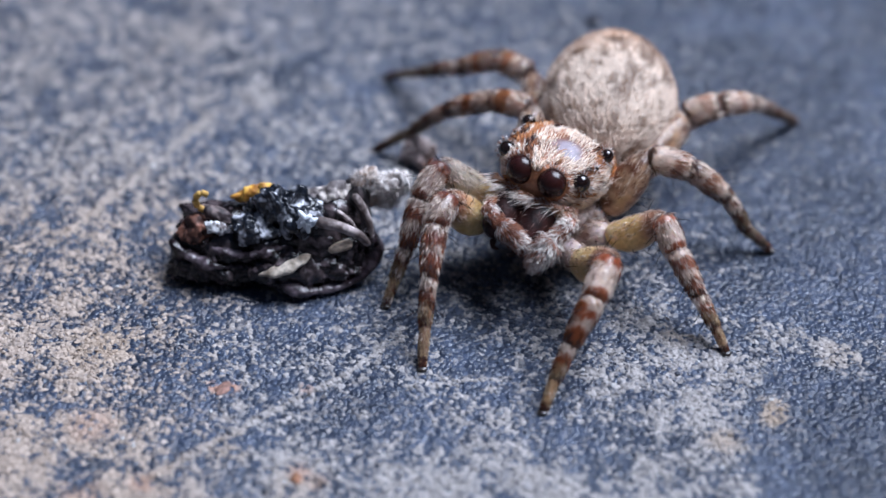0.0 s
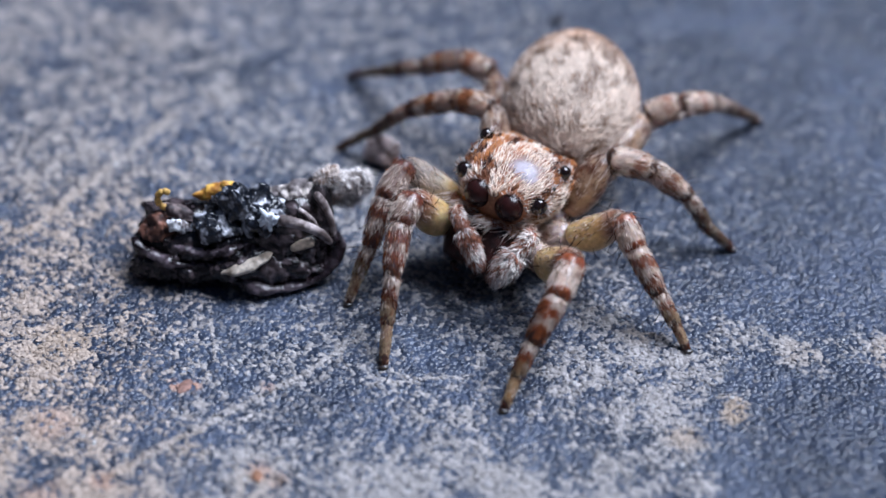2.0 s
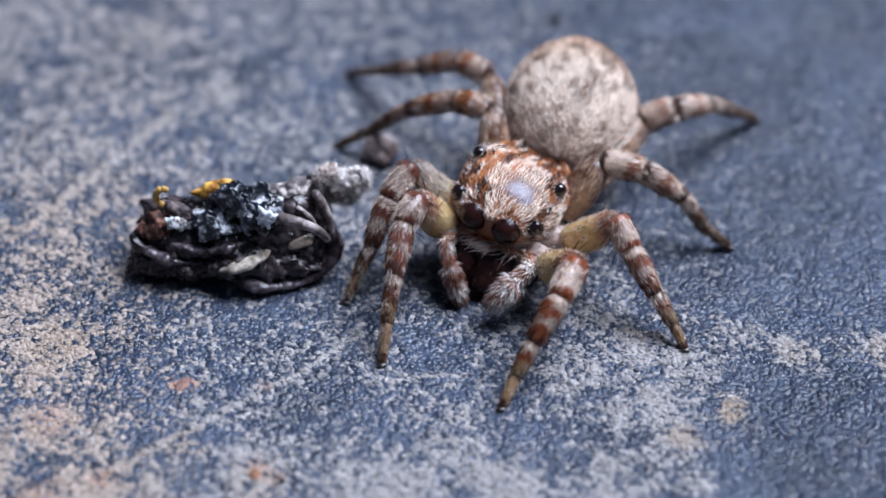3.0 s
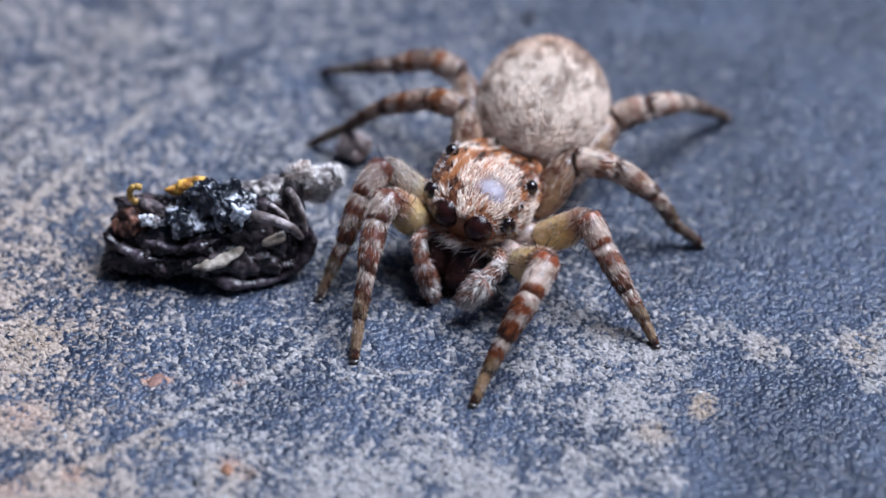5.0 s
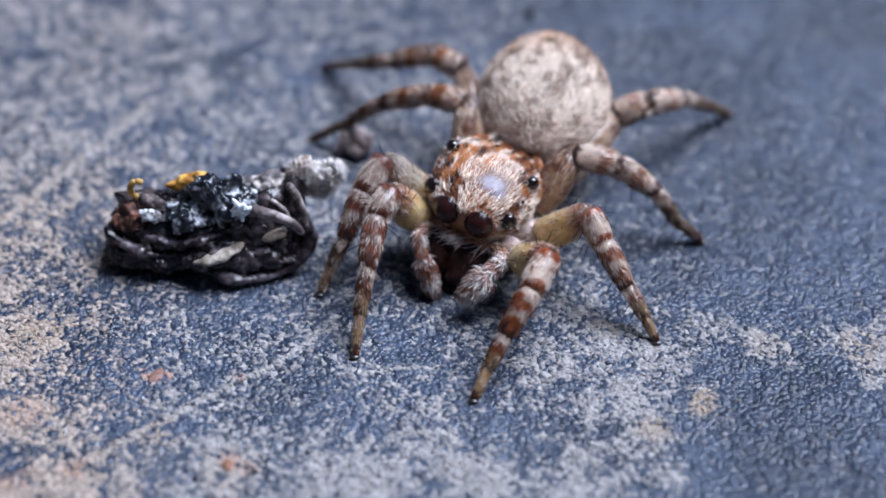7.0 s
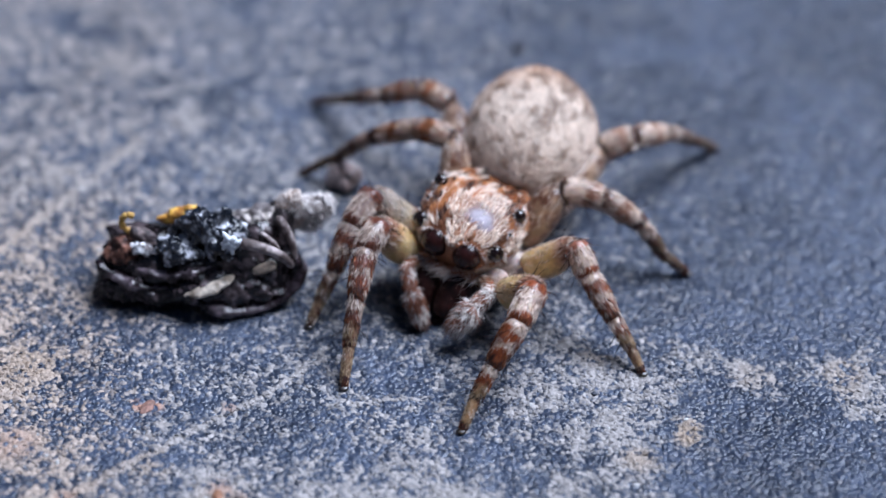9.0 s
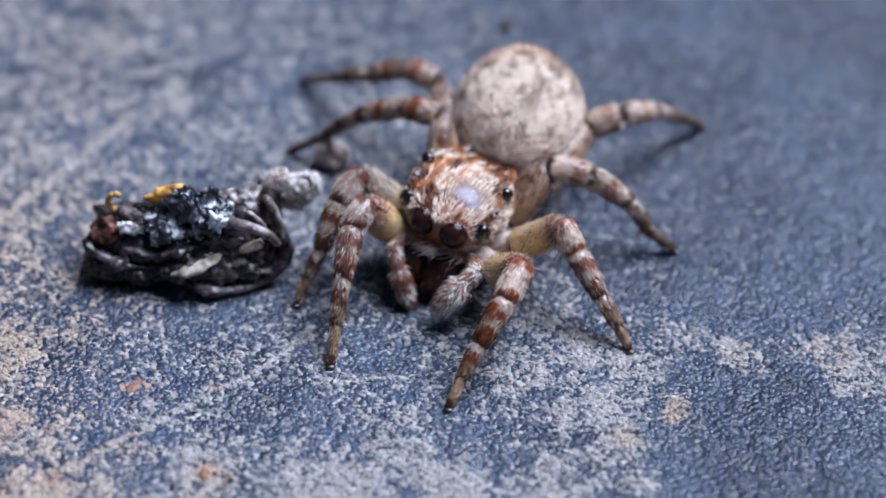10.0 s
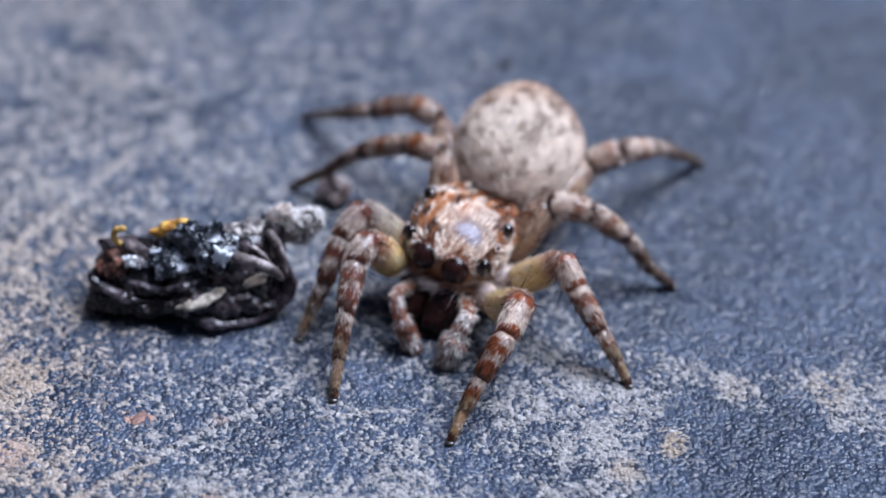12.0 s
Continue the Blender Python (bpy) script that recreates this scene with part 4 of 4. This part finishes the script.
    surface(b, blob((-5.0, -0.55, 1.5), (0.42, 0.16, 0.14), -20, 0.5, 0.2, 6, 14), 40, 30, lambda u, v, p: mix((0.03, 0.02, 0.022), (0.2, 0.15, 0.14), smooth(0.45, 0.7, fnoise(p, 0.15, 8))))
    piece("head", b, DRY, "red-brown broken head")
    b = Build()
    surface(b, blob((-4.9, -0.92, 1.36), (0.3, 0.14, 0.16), 10, 0.8, 0.16, 61, 15), 60, 50, lambda u, v, p: mix((0.14, 0.12, 0.12), (0.80, 0.80, 0.82), smooth(0.40, 0.52, fnoise(p, 0.13, 6))))
    piece("shard", b, DRY, "white flaky shards")
    b = Build()
    pts = [(-5.12, -0.55, 1.55), (-5.33, -0.52, 1.62), (-5.38, -0.5, 1.85), (-5.24, -0.5, 2.02), (-5.08, -0.5, 1.95)]
    for a, e in zip(pts[:-1], pts[1:]):
        surface(b, limb(a, e, 0.075, 0.07), 10, 10, lambda u, v, p: mix((0.42, 0.22, 0.04), (0.62, 0.42, 0.10), fnoise(p, 0.1, 3)))
    piece("hook", b, DRY, "yellow hooked fragment")
    b = Build()
    yellow = lambda u, v, p: mix((0.40, 0.17, 0.02), (0.72, 0.44, 0.07), smooth(0.35, 0.65, fnoise(p, 0.12, 3)))
    surface(b, blob((-4.15, -0.15, 1.72), (0.5, 0.16, 0.16), 0, 0.7, 0.2, 51, -14), 50, 40, yellow)
    surface(b, blob((-3.85, -0.15, 1.85), (0.17, 0.15, 0.15), 0, 0.6, 0.15, 52), 40, 40, yellow)
    piece("yellow_tissue", b, DRY, "bright yellow-orange dried tissue")
    # white crystal-like tuft
    b = Build()
    for q in ((-3.1, -1.2, 2.1), (-2.82, -1.3, 2.02), (-3.12, -1.34, 1.7), (-2.7, -1.26, 1.84), (-2.88, -1.34, 1.55), (-2.98, -1.22, 2.0)):
        surface(b, limb((-2.93, -1.28, 1.88), q, 0.07, 0.03, 0.01), 12, 10, lambda u, v, p: mix((0.66, 0.72, 0.82), (0.88, 0.91, 0.96), fnoise(p, 0.1, 3)))
    surface(b, blob((-2.9, -1.24, 1.76), (0.2, 0.13, 0.16), 20, 0.95, 0.1, 44), 30, 30, (0.66, 0.70, 0.78))
    piece("white_tuft", b, SILK, "bluish white tuft")
    # pale fluff at the far end
    b = Build()
    surface(b, blob((-2.45, -0.3, 1.72), (0.55, 0.3, 0.28), 10, 0.6, 0.22, 8, -10), 60, 50, lambda u, v, p: mix((0.14, 0.12, 0.12), (0.60, 0.54, 0.49), smooth(0.38, 0.58, fnoise(p, 0.2, 9))))
    surface(b, blob((-1.78, -0.05, 1.95), (0.22, 0.2, 0.2), 0, 0.35, 0.2, 4), 16, 16, (0.42, 0.26, 0.17))
    surface(b, blob((-1.95, -0.2, 1.1), (0.4, 0.45, 0.95), 0, 0.3, 0.4, 14), 26, 24, black)
    piece("tail", b, DRY, "tattered pale tail end")
    b = Build()
    soft = lambda u, v, p: mix((0.50, 0.43, 0.40), (0.82, 0.77, 0.74), smooth(0.3, 0.6, fnoise(p, 0.2, 9)))
    warm = lambda u, v, p: mix((0.38, 0.27, 0.21), (0.78, 0.66, 0.58), smooth(0.3, 0.6, fnoise(p, 0.16, 19)))
    for k, (c, r, tone) in enumerate((((-1.66, -0.08, 2.05), (0.26, 0.20, 0.20), warm), ((-1.30, 0.0, 1.80), (0.34, 0.24, 0.26), soft), ((-0.98, 0.05, 1.84), (0.26, 0.22, 0.24), soft),
                                      ((-1.22, -0.06, 1.50), (0.20, 0.16, 0.18), soft), ((-1.45, 0.05, 1.55), (0.24, 0.2, 0.3), warm))):
        surface(b, blob(c, r, 20 * k, 1.0, 0.13, 21 + k), 60, 60, tone)
        n = 700
        d = rng.normal(size=(n, 3))
        d /= np.linalg.norm(d, axis=1, keepdims=True)
        w = d + 0.8 * rng.normal(size=(n, 3))
        w /= np.linalg.norm(w, axis=1, keepdims=True)
        hairs(b, np.array(c) + d * np.array(r) * 0.9, w, d, rng.uniform(0.08, 0.26, n), 0.0045, mix((0.50, 0.43, 0.41), (0.80, 0.75, 0.72), rng.random(n)), 0)
    piece("silk_fluff", b, SILK, "whitish silk fluff")
    return ob


make_insect()


# ---------------------------------------------------------------- small debris
def speck(centre, radii, tint, label, seed):
    b = Build()
    surface(b, blob(centre, radii, seed * 31, 0.4, 0.12, seed), 14, 14, tint)
    c = (centre[0], centre[1], 0)
    ob = part("speck", b, DRY, None, "", c)
    return tagged(ob, label, "debris")


def silk_lump(centre):
    """A small tangle of silk and dust that rests on the slate."""
    b = Build()
    x, y = centre
    tone = lambda u, v, p: mix((0.24, 0.17, 0.15), (0.58, 0.46, 0.43), smooth(0.3, 0.62, fnoise(p, 0.22, 9)))
    for k, (dx, dy, z, r) in enumerate(((0, 0, 0.28, 0.34), (0.18, -0.12, 0.2, 0.24), (-0.2, 0.1, 0.22, 0.24), (0.04, 0.05, 0.5, 0.2))):
        surface(b, blob((x + dx, y + dy, z), (r * 1.1, r * 0.8, r * 0.8), 40 * k, 0.95, 0.15, 71 + k), 50, 50, tone)
    n = 500
    d = rng.normal(size=(n, 3))
    d /= np.linalg.norm(d, axis=1, keepdims=True)
    d[:, 2] = np.abs(d[:, 2])
    hairs(b, np.array((x, y, 0.28)) + d * np.array((0.34, 0.26, 0.3)), d, np.roll(d, 1, 1), rng.uniform(0.06, 0.18, n), 0.006, mix((0.42, 0.32, 0.30), (0.75, 0.66, 0.63), rng.random(n)), 0)
    ob = part("silk_lump", b, SILK, None, "", (x, y, 0))
    return tagged(ob, "dusty pinkish tangle of silk on the slate", "silk")


silk_lump((-0.57, 3.15))
speck((3.77, 8.86, 0.05), (0.17, 0.16, 0.1), (0.05, 0.05, 0.06), "dark grain of debris on the slate", 1)
speck((-4.59, -4.51, 0.0), (0.24, 0.14, 0.03), (0.20, 0.11, 0.085), "flat rust-brown flake on the slate", 2)
speck((-2.95, -7.2, 0.02), (0.14, 0.12, 0.07), (0.22, 0.10, 0.05), "rust-brown crumb on the slate", 3)


# ---------------------------------------------------------------- what moves
def own(p, angles):
    """A pose in the spider's space from a place (mm) and angles."""
    x, y, z = local(p)
    return pose(x * MM, y * MM, z * MM, *angles)


def between(a, b, k):
    return Matrix.LocRotScale(a.translation.lerp(b.translation, k), a.to_quaternion().slerp(b.to_quaternion(), k), None)


def motions():
    # the head sinks in two jerks
    up, half, down = own((2.008, -0.773, 2.694), (-16.26, 5.89, -30.55)), own((1.93, -0.874, 2.083), (-4.0, 9.12, -29.46)), own((1.896, -1.145, 1.617), (4.47, 10.37, -26.04))
    walk(prosoma, [(0, up), (1.7, up), (1.9, half), (2.4, half), (2.58, down), (12, down)])
    rest = own(ABD, (0, 0, 0))
    raised = own((ABD[0] - 0.02, ABD[1] + 0.03, ABD[2] + 0.24), (2.0, 0, 0))
    walk(abdomen, [(0, raised), (1.65, raised), (1.9, between(raised, rest, 0.1)), (2.38, between(raised, rest, 0.15)), (2.55, rest), (12, rest)])
    # knees stand higher at first; the feet stay where they are
    shift = {"front_a": (-0.14, 0, 0.24), "second_a": (0.1, 0, 0.12), "third_a": (0.05, 0, 0.3), "rear_a": (0.04, 0, 0.22),
             "front_b": (-0.2, 0, 0.22), "second_b": (-0.2, 0, 0.22), "third_b": (0.15, 0, 0.2), "rear_b": (0.2, 0, 0.14)}
    for k, leg in legs.items():
        foot, knee = Vector(LEGS[k][5]), Vector(LEGS[k][1])
        q = (knee - foot).rotation_difference(knee + Vector(shift[k]) - foot)
        low = own(foot, (0, 0, 0))
        high = Matrix.LocRotScale(low.translation, q, None)
        walk(leg, [(0, high), (1.65, high), (1.9, between(high, low, 0.3)), (2.38, between(high, low, 0.35)), (2.55, low), (12, low)])
    # feelers: crossed at first, then hanging; they sink with the head and spread over the slate at the end
    steps = {
        "a": [own((2.522, -1.087, 1.800), (-6.6, -2.4, -6.6)), own((2.523, -1.056, 1.842), (-3.7, -1.7, -6.2)), own((2.509, -0.974, 1.224), (-8.0, -3.0, -4.2)),
              own((2.473, -1.105, 0.781), (3.4, 9.5, -2.5)), own((2.40, -1.37, 0.70), (9.9, -17.1, -4.5))],
        "b": [own((1.599, -0.438, 1.821), (-12.0, -22.1, 17.1)), own((1.598, -0.430, 1.843), (-10.2, 3.4, 1.9)), own((1.609, -0.402, 1.215), (-12.2, 3.6, 9.0)),
              own((1.580, -0.533, 0.849), (12.8, -0.3, -1.2)), own((1.613, -0.90, 0.83), (15.9, -6.5, -3.0))]}
    for k, palp in palps.items():
        crossed, hanging, mid, low, spread = steps[k]
        walk(palp, [(0, crossed), (1.25, crossed), (1.45, hanging), (1.7, hanging), (1.9, mid), (2.4, mid), (2.58, low), (11.6, low), (11.8, between(low, spread, 0.45)), (12, spread)])


motions()
